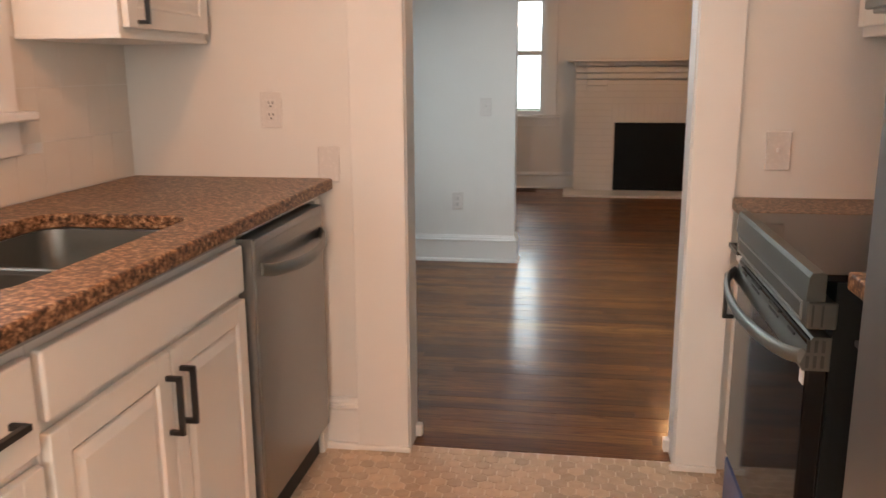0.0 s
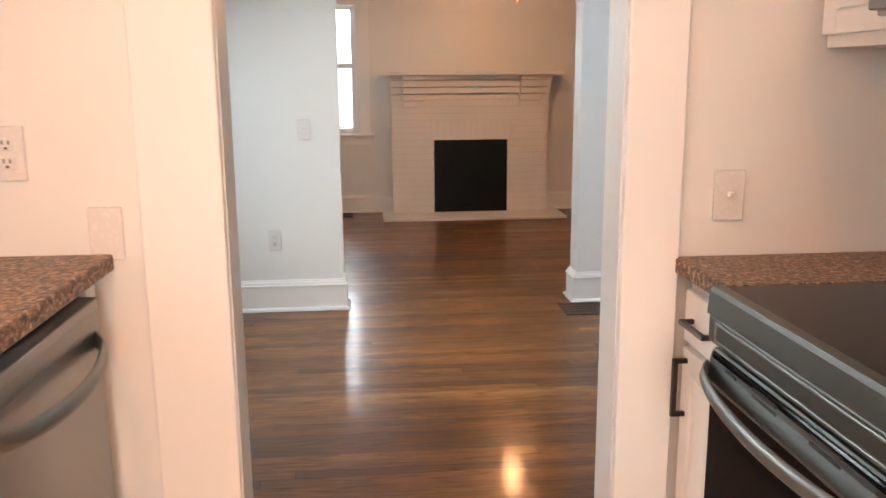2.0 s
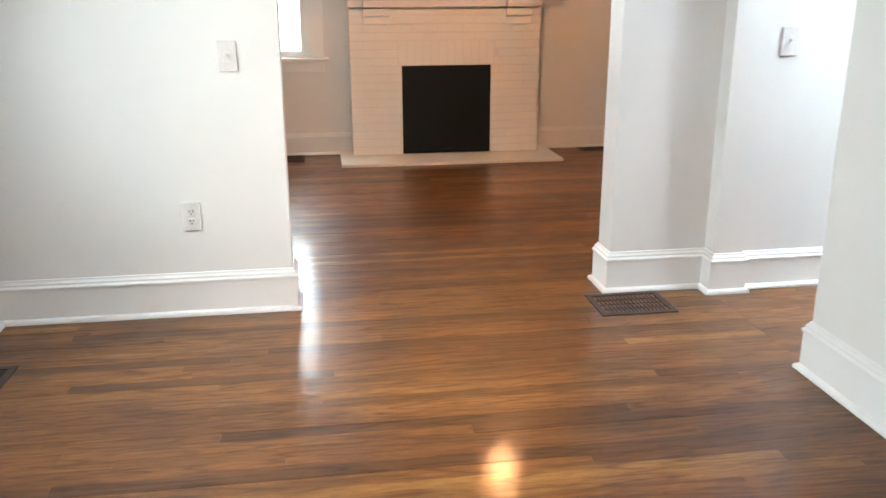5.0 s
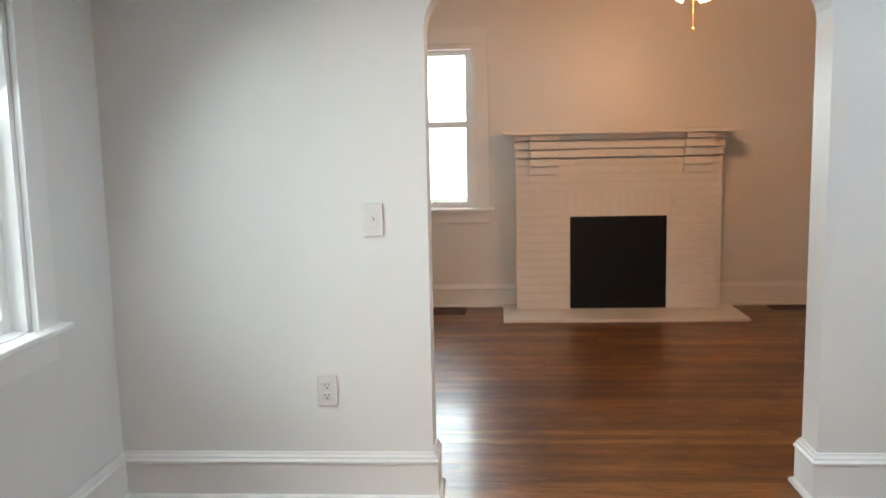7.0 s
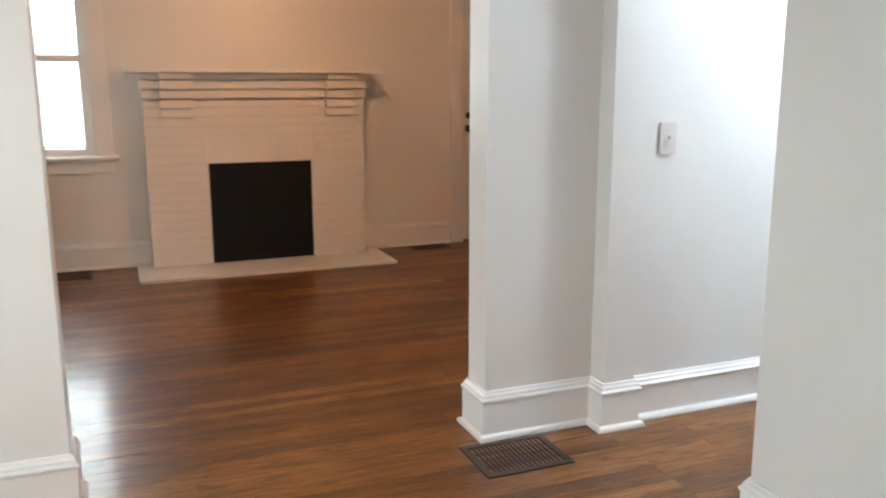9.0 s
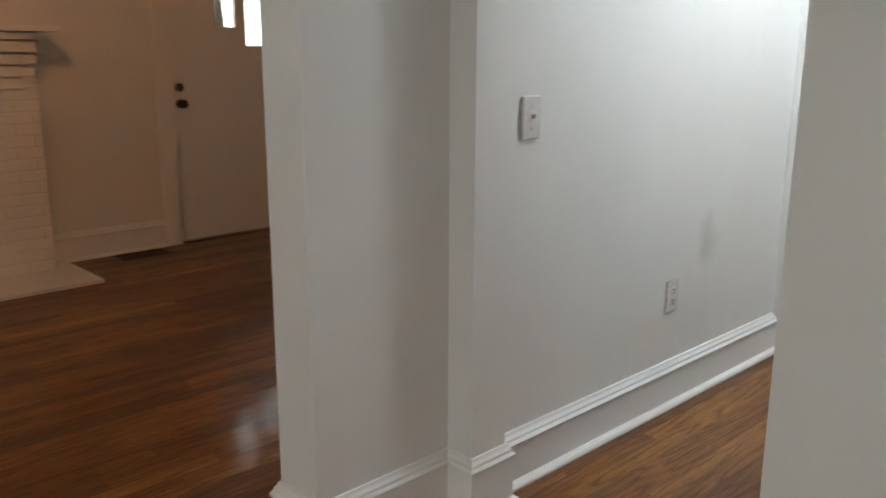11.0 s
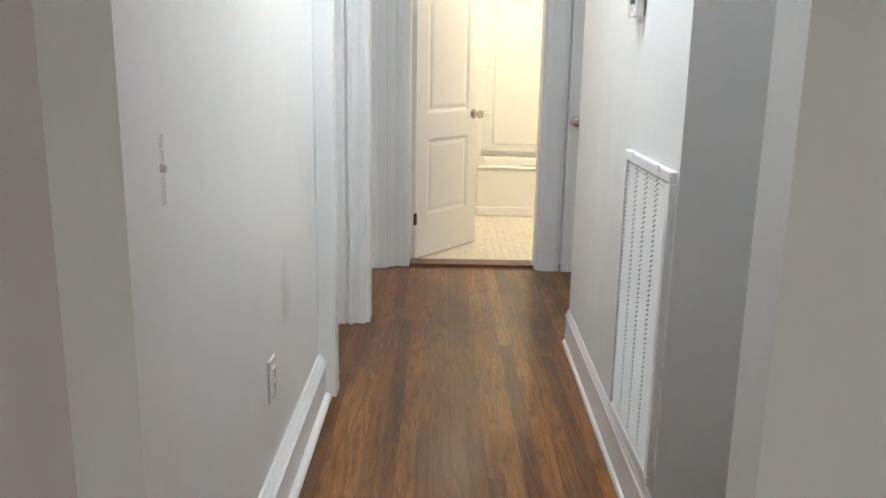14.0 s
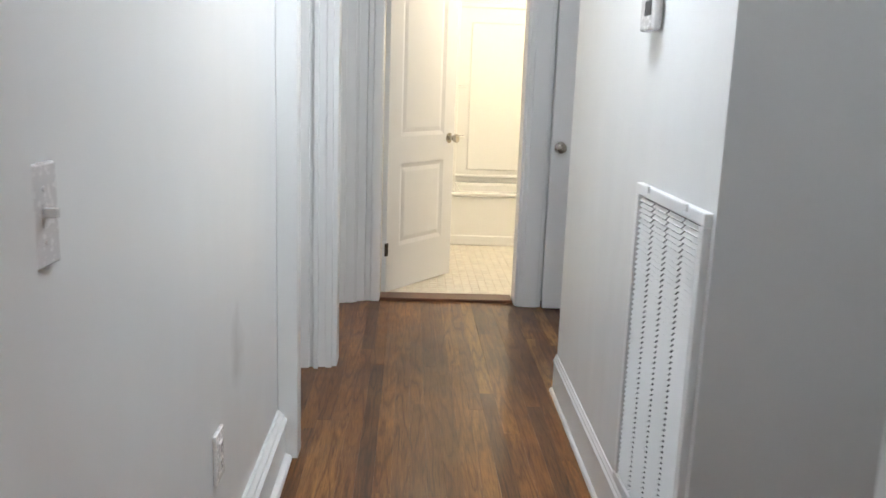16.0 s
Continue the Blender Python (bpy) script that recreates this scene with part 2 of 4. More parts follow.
TUB = plain("tub_acrylic", (0.84, 0.83, 0.78), 0.16)
BATHW = paint("bath_paint", (0.82, 0.79, 0.70), 0.45, 0.02, 0.1)
STONE = paint("hearth_stone", (0.72, 0.70, 0.66), 0.4, 0.06, 0.4)
GROUT = plain("grout", (0.78, 0.70, 0.60), 0.8, 0, 0.2)
HEX = tile("hex_tile", (0.60, 0.48, 0.36), 0.16, 0.38, False)
HEXJ = tile("hex_tile_joined", (0.60, 0.48, 0.36), 0.16, 0.38, True)
BATHTILE = tile("bath_tile", (0.74, 0.69, 0.58), 0.06, 0.3, True)
SPLASH = paint("backsplash_tile", (0.73, 0.70, 0.65), 0.24, 0.03, 0.03)
GLASS = glass()
PAPER = plain("label_paper", (0.72, 0.72, 0.70), 0.6)
INK = plain("label_ink", (0.12, 0.12, 0.13), 0.6)
BLUE = plain("blue_film", (0.02, 0.055, 0.19), 0.3)
BLADE = plain("fan_blade", (0.10, 0.055, 0.03), 0.4)
SHADE = glow("lit_frosted_glass", (1.0, 0.74, 0.46), 6.0)
LENS = glow("lit_lamp_lens", (1.0, 0.88, 0.72), 4.0)


# ---- building helpers ----
def box(bm, x0, x1, y0, y1, z0, z1, bevel=0.0, segments=2):
    m = Matrix.Translation(((x0 + x1) / 2, (y0 + y1) / 2, (z0 + z1) / 2)) @ Matrix.Diagonal((abs(x1 - x0), abs(y1 - y0), abs(z1 - z0), 1))
    r = bmesh.ops.create_cube(bm, size=1, matrix=m)
    if bevel:
        edges = {e for v in r["verts"] for e in v.link_edges}
        bmesh.ops.bevel(bm, geom=list(edges), offset=bevel, segments=segments, affect="EDGES", profile=0.5)
    return bm


def boxes(*rows, bevel=0.0):
    bm = bmesh.new()
    for r in rows:
        box(bm, *r, bevel=bevel)
    return bm


def rod(bm, a, b, r0, r1=None, n=20):
    a, b = Vector(a), Vector(b)
    m = Matrix.Translation((a + b) / 2) @ (b - a).to_track_quat("Z", "Y").to_matrix().to_4x4()
    bmesh.ops.create_cone(bm, cap_ends=True, segments=n, radius1=r0, radius2=r0 if r1 is None else r1, depth=(b - a).length, matrix=m)
    return bm


def lathe(bm, centre, axis, rows, n=24):
    """Turned shape: rows of (distance along axis, radius)."""
    q = Vector(axis).to_track_quat("Z", "Y").to_matrix()
    rings = []
    for d, r in rows:
        rings.append([bm.verts.new(Vector(centre) + q @ Vector((r * math.cos(k * math.tau / n), r * math.sin(k * math.tau / n), d))) for k in range(n)])
    for a, b in zip(rings, rings[1:]):
        for k in range(n):
            bm.faces.new((a[k], a[(k + 1) % n], b[(k + 1) % n], b[k]))
    bm.faces.new(rings[0][::-1])
    bm.faces.new(rings[-1])
    return bm


def thing(name, place, label, category, group="", kind=""):
    ob = new(name)
    ob.location = place
    ob.empty_display_size = 0.1
    return tagged(ob, label, category, group, kind)


def origin_of(ob):
    p = Vector()
    while ob:
        p += ob.location
        ob = ob.parent
    return p


def part(name, bm, material, parent=None, label="", smooth=False):
    """A bmesh in world places as one mesh object, under a thing or a part."""
    if parent:
        bmesh.ops.translate(bm, verts=bm.verts, vec=-origin_of(parent))
    bmesh.ops.recalc_face_normals(bm, faces=bm.faces)
    me = bpy.data.meshes.new(name)
    bm.to_mesh(me)
    bm.free()
    me.materials.append(material)
    if smooth:
        me.polygons.foreach_set("use_smooth", [True] * len(me.polygons))
        me.set_sharp_from_angle(angle=radians(40))
    ob = new(name, me)
    ob.parent = parent
    if label:
        ob["label"] = label
    return ob


def structure(name, bm, material, label, category):
    return tagged(part(name, bm, material), label, category, kind="structure")


BASE = [(0, 0), (.034, 0), (.034, .008), (.030, .016), (.022, .021), (.018, .022), (.018, .146), (.022, .149), (.023, .158), (.019, .163), (.016, .166), (.015, .174), (.009, .182), (.006, .191), (0, .191)]


def sweep(bm, points, profile, z0=0.0):
    """A moulding along a line in plan; it stands to the left of the walk."""
    pts = [Vector(p) for p in points]
    rings = []
    for i, p in enumerate(pts):
        d0 = (p - pts[i - 1]).normalized() if i else (pts[1] - p).normalized()
        d1 = (pts[i + 1] - p).normalized() if i + 1 < len(pts) else d0
        n0, n1 = Vector((-d0.y, d0.x)), Vector((-d1.y, d1.x))
        m = (n0 + n1).normalized()
        m = m / max(0.3, m.dot(n0))
        rings.append([bm.verts.new((p.x + m.x * d, p.y + m.y * d, z0 + z)) for d, z in profile])
    k = len(profile)
    for a, b in zip(rings, rings[1:]):
        for j in range(k):
            bm.faces.new((a[j], a[(j + 1) % k], b[(j + 1) % k], b[j]))
    bm.faces.new(rings[0])
    bm.faces.new(rings[-1][::-1])
    return bm


def baseboard(points, thick=1.0, tall=0.95):
    ob = structure("baseboard", sweep(bmesh.new(), points, [(d * thick, z * tall) for d, z in BASE]), TRIM, "tall white painted wooden baseboard with cap and shoe moulding", "baseboard")
    return ob

# ---- large structure ----
H = 2.42
structure("wall_kitchen_north", boxes((-1.06, 0.006, 0.0, 0.13, 0, H), (0.885, 1.953, 0.0, 0.13, 0, H), (0.006, 0.885, 0.0, 0.13, 2.06, H)), WALL, "smooth white painted wall with an open doorway", "wall")
structure("wall_kitchen_west", boxes((-1.06, -0.94, -4.3, -1.9, 0, H), (-1.06, -0.94, -0.70, 0.0, 0, H), (-1.06, -0.94, -1.9, -0.70, 0, 1.19), (-1.06, -0.94, -1.9, -0.70, 2.08, H)), WALL, "white painted kitchen wall with a window over the sink", "wall")
structure("wall_kitchen_east", boxes((1.66, 1.78, -4.3, 0.0, 0, H)), WALL, "white painted kitchen wall behind the range", "wall")
structure("wall_kitchen_south", boxes((-1.06, 0.0, -4.42, -4.3, 0, H), (0.84, 1.78, -4.42, -4.3, 0, H), (0.0, 0.84, -4.42, -4.3, 2.05, H), (0.0, 0.84, -4.40, -4.36, 0, 0.7)), WALL, "white painted kitchen wall", "wall")
structure("wall_west", boxes((-1.15, -1.02, 0.13, 1.42, 0, H), (-1.15, -1.02, 2.37, 6.52, 0, H), (-1.15, -1.02, 1.42, 2.37, 0, 0.77), (-1.15, -1.02, 1.42, 2.37, 2.06, H)), WALL, "white painted outside wall with a window", "wall")


def arch_wall():
    """Wall with a wide cased-less opening whose upper corners are rounded."""
    x0, x1, r, top = 0.157, 1.538, 0.16, 1.865
    prof = [(x0, 0)]
    for k in range(9):
        a = math.pi - k * math.pi / 16
        prof.append((x0 + r + r * math.cos(a), top - r + r * math.sin(a)))
    for k in range(9):
        a = math.pi / 2 - k * math.pi / 16
        prof.append((x1 - r + r * math.cos(a), top - r + r * math.sin(a)))
    prof.append((x1, 0))
    bm = bmesh.new()
    n = len(prof)
    left = [(-1.02, 0), (-1.02, H)] + [(x0 + r, H)] + [prof[i] for i in range(9, -1, -1)]
    mid = [(x0 + r, H), (x1 - r, H), prof[10], prof[9]]
    right = [(x1 - r, H), (1.98, H), (1.98, 0)] + [prof[i] for i in range(n - 1, 9, -1)]
    for poly in (left, mid, right):
        f = bm.faces.new([bm.verts.new((x, 2.896, z)) for x, z in poly])
        g = bmesh.ops.extrude_face_region(bm, geom=[f])
        bmesh.ops.translate(bm, vec=(0, 0.154, 0), verts=[v for v in g["geom"] if isinstance(v, bmesh.types.BMVert)])
    return bm


structure("wall_arch", arch_wall(), WALL, "white painted wall with a wide opening rounded at its upper corners", "wall")
structure("wall_hall_north", boxes((2.112, 4.02, 2.866, 3.05, 0, H), (4.02, 4.78, 2.866, 3.05, 2.05, H), (4.78, 4.88, 2.79, 3.05, 0, H), (4.88, 5.84, 2.79, 2.9, 2.05, H), (5.84, 6.02, 2.735, 3.05, 0, H)), HALLWALL, "pale white hall wall with two doorways and a rubbed mark", "wall")
structure("wall_hall_jamb", boxes((1.98, 2.112, 2.804, 3.05, 0, H), (1.953, 2.055, 0.13, 2.002, 0, H), (1.98, 2.055, 2.002, 2.804, 2.08, H)), WALL, "white painted wall with the opening to the hall", "wall")


def skew_wall(x0, x1, back, y0, y1):
    """Wall along x whose face runs slightly out of square, from y0 to y1."""
    bm = boxes((x0, x1, back, y0, 0, H))
    for v in bm.verts:
        if v.co.y > back + .01 and v.co.x > x1 - .01:
            v.co.y = y1
    return bm


south = skew_wall(2.885, 4.52, 1.73, 1.866, 1.838)
box(south, 2.885, 2.97, 0.9, 1.73, 0, H)
box(south, 2.055, 2.97, 0.78, 0.9, 0, H)
structure("wall_hall_south", south, WALL, "pale white hall wall holding the air grille", "wall")
structure("wall_hall_closet", boxes((4.40, 4.50, 0.9, 1.73, 0, H), (4.40, 6.02, 0.78, 0.9, 0, H)), WALL, "white wall of the recess by the closet", "wall")
structure("wall_hall_east", boxes((5.90, 6.02, 2.610, 2.735, 0, H), (5.84, 6.02, 1.706, 1.842, 0, H), (5.84, 6.02, 0.9, 1.0, 0, H), (6.0, 6.02, 1.0, 1.706, 0, H), (5.84, 6.0, 1.0, 1.706, 2.05, H), (5.90, 6.02, 1.842, 2.61, 2.05, H)), WALL, "hall end wall with the bathroom doorway", "wall")
structure("wall_living_north", boxes((-1.15, -0.62, 6.52, 6.70, 0, H), (0.26, 2.99, 6.52, 6.70, 0, H), (-0.62, 0.26, 6.52, 6.70, 0, 0.80), (-0.62, 0.26, 6.52, 6.70, 2.06, H), (3.85, 4.05, 6.52, 6.70, 0, H), (2.99, 3.85, 6.52, 6.70, 2.05, H)), WALL, "white painted front wall with window and entrance door", "wall")
structure("wall_living_east", boxes((3.94, 4.05, 3.05, 6.52, 0, H)), WALL, "white painted living room wall", "wall")
structure("wall_bedroom", boxes((4.0501, 6.02, 4.6, 4.7, 0, 0.85), (4.0501, 6.02, 4.6, 4.7, 2.05, H), (5.55, 6.02, 4.6, 4.7, 0.85, 2.05), (5.92, 6.02, 3.05, 4.6, 0, H)), WALL, "plain white bedroom wall", "wall")
structure("wall_bath", boxes((6.02, 8.32, 2.75, 2.85, 0, H), (6.02, 8.32, 0.6, 0.7, 0, H), (8.24, 8.32, 0.7, 2.75, 0, H), (7.53, 8.24, 2.14, 2.75, 0, H)), BATHW, "cream bathroom wall", "wall")
structure("ceiling", boxes((-1.2, 8.35, -4.5, 6.75, H, H + 0.1)), CEIL, "flat white ceiling", "ceiling")
structure("subfloor", boxes((-1.2, 8.35, -4.5, 6.75, -0.12, -0.014)), SUB, "dark boards under the floor", "floor")

# baseboards
baseboard([(1.953, 0.13), (1.953, 2.002), (2.055, 2.002), (2.055, 0.95)])
baseboard([(2.112, 2.866), (2.112, 2.804), (1.98, 2.804), (1.98, 2.896), (1.538, 2.896), (1.538, 3.05), (3.94, 3.05), (3.94, 6.0)])
baseboard([(3.885, 2.866), (2.112, 2.866)], 1.4, 0.88)
baseboard([(0.157, 3.05), (0.157, 2.896), (-1.02, 2.896), (-1.02, 0.13), (-0.1, 0.13)])
baseboard([(-1.02, 6.3), (-1.02, 3.05), (0.157, 3.05)])
baseboard([(0.548, 6.52), (-1.02, 6.52)])
baseboard([(2.87, 6.52), (2.095, 6.52)])
baseboard([(2.885, 1.0), (2.885, 1.866), (4.52, 1.838), (4.52, 1.0)], 0.6, 0.86)
baseboard([(-0.175, 0.0), (-0.36, 0.0)])

# kitchen doorway casing
structure("door_casing", boxes((-0.175, 0.003, -0.022, 0.0, 0.0, 2.2), bevel=0.004), TRIM, "flat white painted door casing", "door casing")
structure("door_casing", boxes((-0.178, 0.012, -0.036, -0.0225, 0.0, 0.020), (0.004, 0.028, 0.09, 0.125, 0.005, 0.05), bevel=0.006), TRIM, "white painted shoe moulding under the door casing", "door casing")
structure("door_casing", boxes((0.888, 1.022, -0.022, 0.0, 0.0, 2.2), (0.872, 1.022, -0.036, -0.0225, 0, 0.020), (0.866, 0.888, 0.09, 0.125, 0.005, 0.05), bevel=0.003), TRIM, "flat white painted door casing beside the range", "door casing")
structure("trim", boxes((-0.35, -0.175, -0.034, 0.0, 0.0, 0.022), bevel=0.008), TRIM, "white shoe moulding", "trim")

# ---- floor sheets ----
structure("floor_kitchen", boxes((-0.94, 1.66, -4.3, 0.035, -0.014, -0.0022)), GROUT, "beige grout of a hexagon tile floor", "floor")


# ---- windows ----
def window(name, place, width, z0, z1, wall_axis, label, sash_split):
    """Double-hung window; built facing -y at the origin, then turned."""
    w = thing(name, place, label, "window", kind="structure")
    meet = sash_split
    half = width / 2

    def p(nm, bm, mat, parent=w):
        ob = part(nm, bm, mat)
        ob.parent = parent
        return ob
    p("window_frame", boxes((-half - .105, -half + .005, -.022, 0, z0 - .01, z1 + .012), (half - .005, half + .105, -.022, 0, z0 - .01, z1 + .012), (-half - .105, half + .105, -.024, 0, z1 + .012, z1 + .13), bevel=.003), TRIM)
    p("window_sill", boxes((-half - .14, half + .14, -.06, .05, z0 - .035, z0 - .010), bevel=.006), TRIM)
    p("apron", boxes((-half - .105, half + .105, -.02, 0, z0 - .125, z0 - .036), bevel=.003), TRIM)
    p("jamb", boxes((-half, -half + .03, .0, .12, z0 - .01, z1), (half - .03, half, .0, .12, z0 - .01, z1), (-half + .03, half - .03, .0, .12, z1 - .03, z1)), TRIM)
    for nm, a, b, y in (("lower_sash", z0 - .01, meet + .02, .05), ("upper_sash", meet - .02, z1 - .03, .085)):
        s = p(nm, boxes((-half + .03, -half + .075, y, y + .03, a, b), (half - .075, half - .03, y, y + .03, a, b), (-half + .075, half - .075, y, y + .03, a, a + .05), (-half + .075, half - .075, y, y + .03, b - .04, b), bevel=.002), TRIM)
        g = p("pane", boxes((-half + .07, half - .07, y + .012, y + .016, a + .045, b - .035)), GLASS, s)
        g.visible_shadow = False
    w.rotation_euler = (0, 0, wall_axis)
    return w


window("window_1", (-0.195, 6.52, 0), 0.88, 0.805, 2.06, 0, "white double-hung window, bright daylight outside", 1.45)
window("window_2", (-1.02, 1.895, 0), 0.95, 0.775, 2.06, math.pi / 2, "white double-hung dining room window", 1.42)
window("window_3", (-0.94, -1.30, 0), 1.20, 1.195, 2.08, math.pi / 2, "white double-hung window over the kitchen sink", 1.62)

# ---- living room: fireplace ----
fireplace = thing("fireplace", (1.32, 6.4, 0), "white painted brick fireplace with stepped mantel and black closed firebox", "fireplace")
for r in ((0.556, 0.962, 6.2945, 6.52, 0.022, 1.17), (1.690, 2.087, 6.2945, 6.52, 0.022, 1.17), (0.962, 1.690, 6.2945, 6.52, 0.735, 1.17), (0.556, 2.087, 6.40, 6.52, 1.17, 1.34)):
    part("masonry", boxes(r), MORTAR, fireplace)
part("firebox_panel", boxes((0.962, 1.690, 6.305, 6.33, 0.022, 0.733), (1.28, 1.40, 6.2945, 6.306, 0.045, 0.060), (1.04, 1.16, 6.299, 6.306, 0.045, 0.055), bevel=0.002), SOOT, fireplace, "matt black metal panel closing the firebox")
for k, (z0, z1, d) in enumerate(((1.186, 1.241, .022), (1.249, 1.307, .043), (1.315, 1.352, .064))):
    part("mantel_course", boxes((0.548 - .006 * k, 2.095 + .006 * k, 6.29 - d, 6.45, z0, z1), bevel=.004), BRICKP, fireplace)
part("mantel_shelf", boxes((0.455, 2.20, 6.12, 6.52, 1.356, 1.384), bevel=.004), BRICKP, fireplace, "white painted mantel shelf")
for x0, x1 in ((0.662, 0.876), (1.800, 2.008)):
    for z0, z1, d in ((1.057, 1.114, .028), (1.122, 1.178, .054), (1.186, 1.241, .080), (1.249, 1.307, .106), (1.315, 1.352, .130)):
        part("corbel", boxes((x0, x1, 6.29 - d, 6.40, z0, z1), bevel=.004), BRICKP, fireplace)
hearth = tagged(part("hearth", boxes((0.447, 2.212, 5.897, 6.512, -0.01, 0.021), bevel=.004), STONE), "pale smooth stone hearth slab in front of the fireplace", "hearth")

# bricks of the face
proto = bmesh.new()
box(proto, -.5, .5, -.5, .5, -.5, .5)
bmesh.ops.bevel(proto, geom=[e for e in proto.edges if all(v.co.y < 0 for v in e.verts)], offset=.03, segments=1, affect="EDGES")
brick_mesh = bpy.data.meshes.new("brick")
proto.to_mesh(brick_mesh)
proto.free()
brick_mesh.materials.append(BRICKP)


def brick(x0, x1, z0, z1):
    ob = new("brick", brick_mesh)
    ob.parent = fireplace
    y = 6.290 + random.uniform(-.0015, .002)
    ob.location = Vector(((x0 + x1) / 2, y + .012, (z0 + z1) / 2)) - fireplace.location
    ob.scale = (x1 - x0, .024, z1 - z0)
    ob.rotation_euler = (0, random.uniform(-.004, .004), random.uniform(-.003, .003))


row = 0
z = 0.024
while z < 1.17:
    z1 = min(z + .060, 1.172)
    x = 0.550
    first = .10 if row % 2 else .20
    while x < 2.09:
        w = first if x == 0.550 else .20
        a, b = x, min(x + w, 2.094)
        spans = [(a, b)]
        if z < .735:
            spans = [(a, min(b, .960)), (max(a, 1.692), b)]
        elif z < .93:
            spans = [(a, min(b, .930)), (max(a, 1.722), b)]
        for p, q in spans:
            if q - p > .03:
                brick(p + .0018, q - .0018, z, z1 - .0035)
        x += w
    z += .0650
    row += 1
x = 0.934
while x < 1.70:
    brick(x + .003, min(x + .0655, 1.712) - .003, .738, .928)
    x += .0655


# front door
front = thing("door_1", (3.42, 6.56, 0), "white painted front door with small staggered glass panes", "door", kind="structure")
panes = [(3.335, 3.485, 1.42), (3.565, 3.715, 1.30)]
part("leaf", boxes((2.99, 3.335, 6.545, 6.59, .012, 2.04), (3.485, 3.565, 6.545, 6.59, .012, 2.04), (3.715, 3.85, 6.545, 6.59, .012, 2.04), (3.335, 3.485, 6.545, 6.59, .012, 1.42), (3.565, 3.715, 6.545, 6.59, .012, 1.30), (3.335, 3.485, 6.545, 6.59, 1.72, 2.04), (3.565, 3.715, 6.545, 6.59, 1.60, 2.04)), TRIM, front)
for a, b, zz in panes:
    g = part("pane", boxes((a, b, 6.564, 6.570, zz, zz + .30)), GLASS, front)
    g.visible_shadow = False
part("knob", lathe(bmesh.new(), (3.05, 6.545, .925), (0, -1, 0), [(0, .028), (.006, .030), (.012, .012), (.035, .012), (.042, .024), (.055, .029), (.068, .024), (.073, .010)]), BRONZE, front, "dark bronze knob", True)
part("deadbolt", lathe(bmesh.new(), (3.05, 6.545, 1.03), (0, -1, 0), [(0, .026), (.010, .027), (.016, .020), (.018, .004)]), BRONZE, front, "dark bronze deadbolt", True)
part("casing", boxes((2.875, 2.985, 6.495, 6.52, 0, 2.08), (3.856, 3.935, 6.495, 6.52, 0, 2.08), (2.875, 3.935, 6.494, 6.52, 2.081, 2.19), bevel=.004), TRIM, front)
part("threshold", boxes((2.99, 3.85, 6.50, 6.62, -.012, .010)), THRESH, front)


# ---- small fixtures ----
def turned(ob, place, rz):
    ob.location = place
    ob.rotation_euler = (0, 0, rz)
    return ob


def wall_plate(kind, place, rz, where):
    """Switch, outlet or blank plate, built facing -y, turned by rz."""
    names = {"switch": ("light_switch", "white plastic toggle switch"), "outlet": ("wall_outlet", "white plastic duplex outlet"), "blank": ("blank_plate", "blank white plastic cover plate")}
    nm, lab = names[kind]
    t = thing(nm, (0, 0, 0), f"{lab} on {where}", nm.replace("_", " "))
    part("plate", boxes((-.036, .036, -.009, 0, -.058, .058), bevel=.0028), PLASTIC, t)
    if kind == "switch":
        part("slot", boxes((-.006, .006, -.0098, -.004, -.013, .013)), PLASTIC, t)
        bm = boxes((-.0045, .0045, -.024, -.005, -.002, .009), bevel=.0015)
        part("toggle", bm, PLASTIC, t)
    if kind == "outlet":
        for s in (-1, 1):
            f = part("receptacle", boxes((-.017, .017, -.0115, -.005, s * .0195 - .014, s * .0195 + .014), bevel=.003), PLASTIC, t)
            for dx in (-.0065, .0065):
                part("slot", boxes((dx - .0015, dx + .0015, -.0121, -.006, s * .0195 + .000, s * .0195 + .009)), SLOT, f)
            part("ground_hole", boxes((-.003, .003, -.0121, -.006, s * .0195 - .010, s * .0195 - .005)), SLOT, f)
    for s in ((-.030, .030) if kind == "switch" else (0,)):
        part("screw", rod(bmesh.new(), (0, -.0105, s), (0, -.005, s), .003, n=8), PLASTIC, t)
    return turned(t, place, rz)


wall_plate("outlet", (-0.439, 0, 1.163), 0, "kitchen wall above the counter")
wall_plate("blank", (-0.252, 0, 0.988), 0, "kitchen wall at the counter end")
wall_plate("switch", (1.139, 0, 1.045), 0, "kitchen wall beside the range")
wall_plate("switch", (-0.040, 2.896, 1.044), 0, "the dining room wall")
wall_plate("outlet", (-0.228, 2.896, 0.417), 0, "the dining room wall")
wall_plate("switch", (2.255, 2.866, 1.078), 0, "the hall wall")
wall_plate("outlet", (3.052, 2.866, 0.412), 0, "the hall wall above the baseboard")


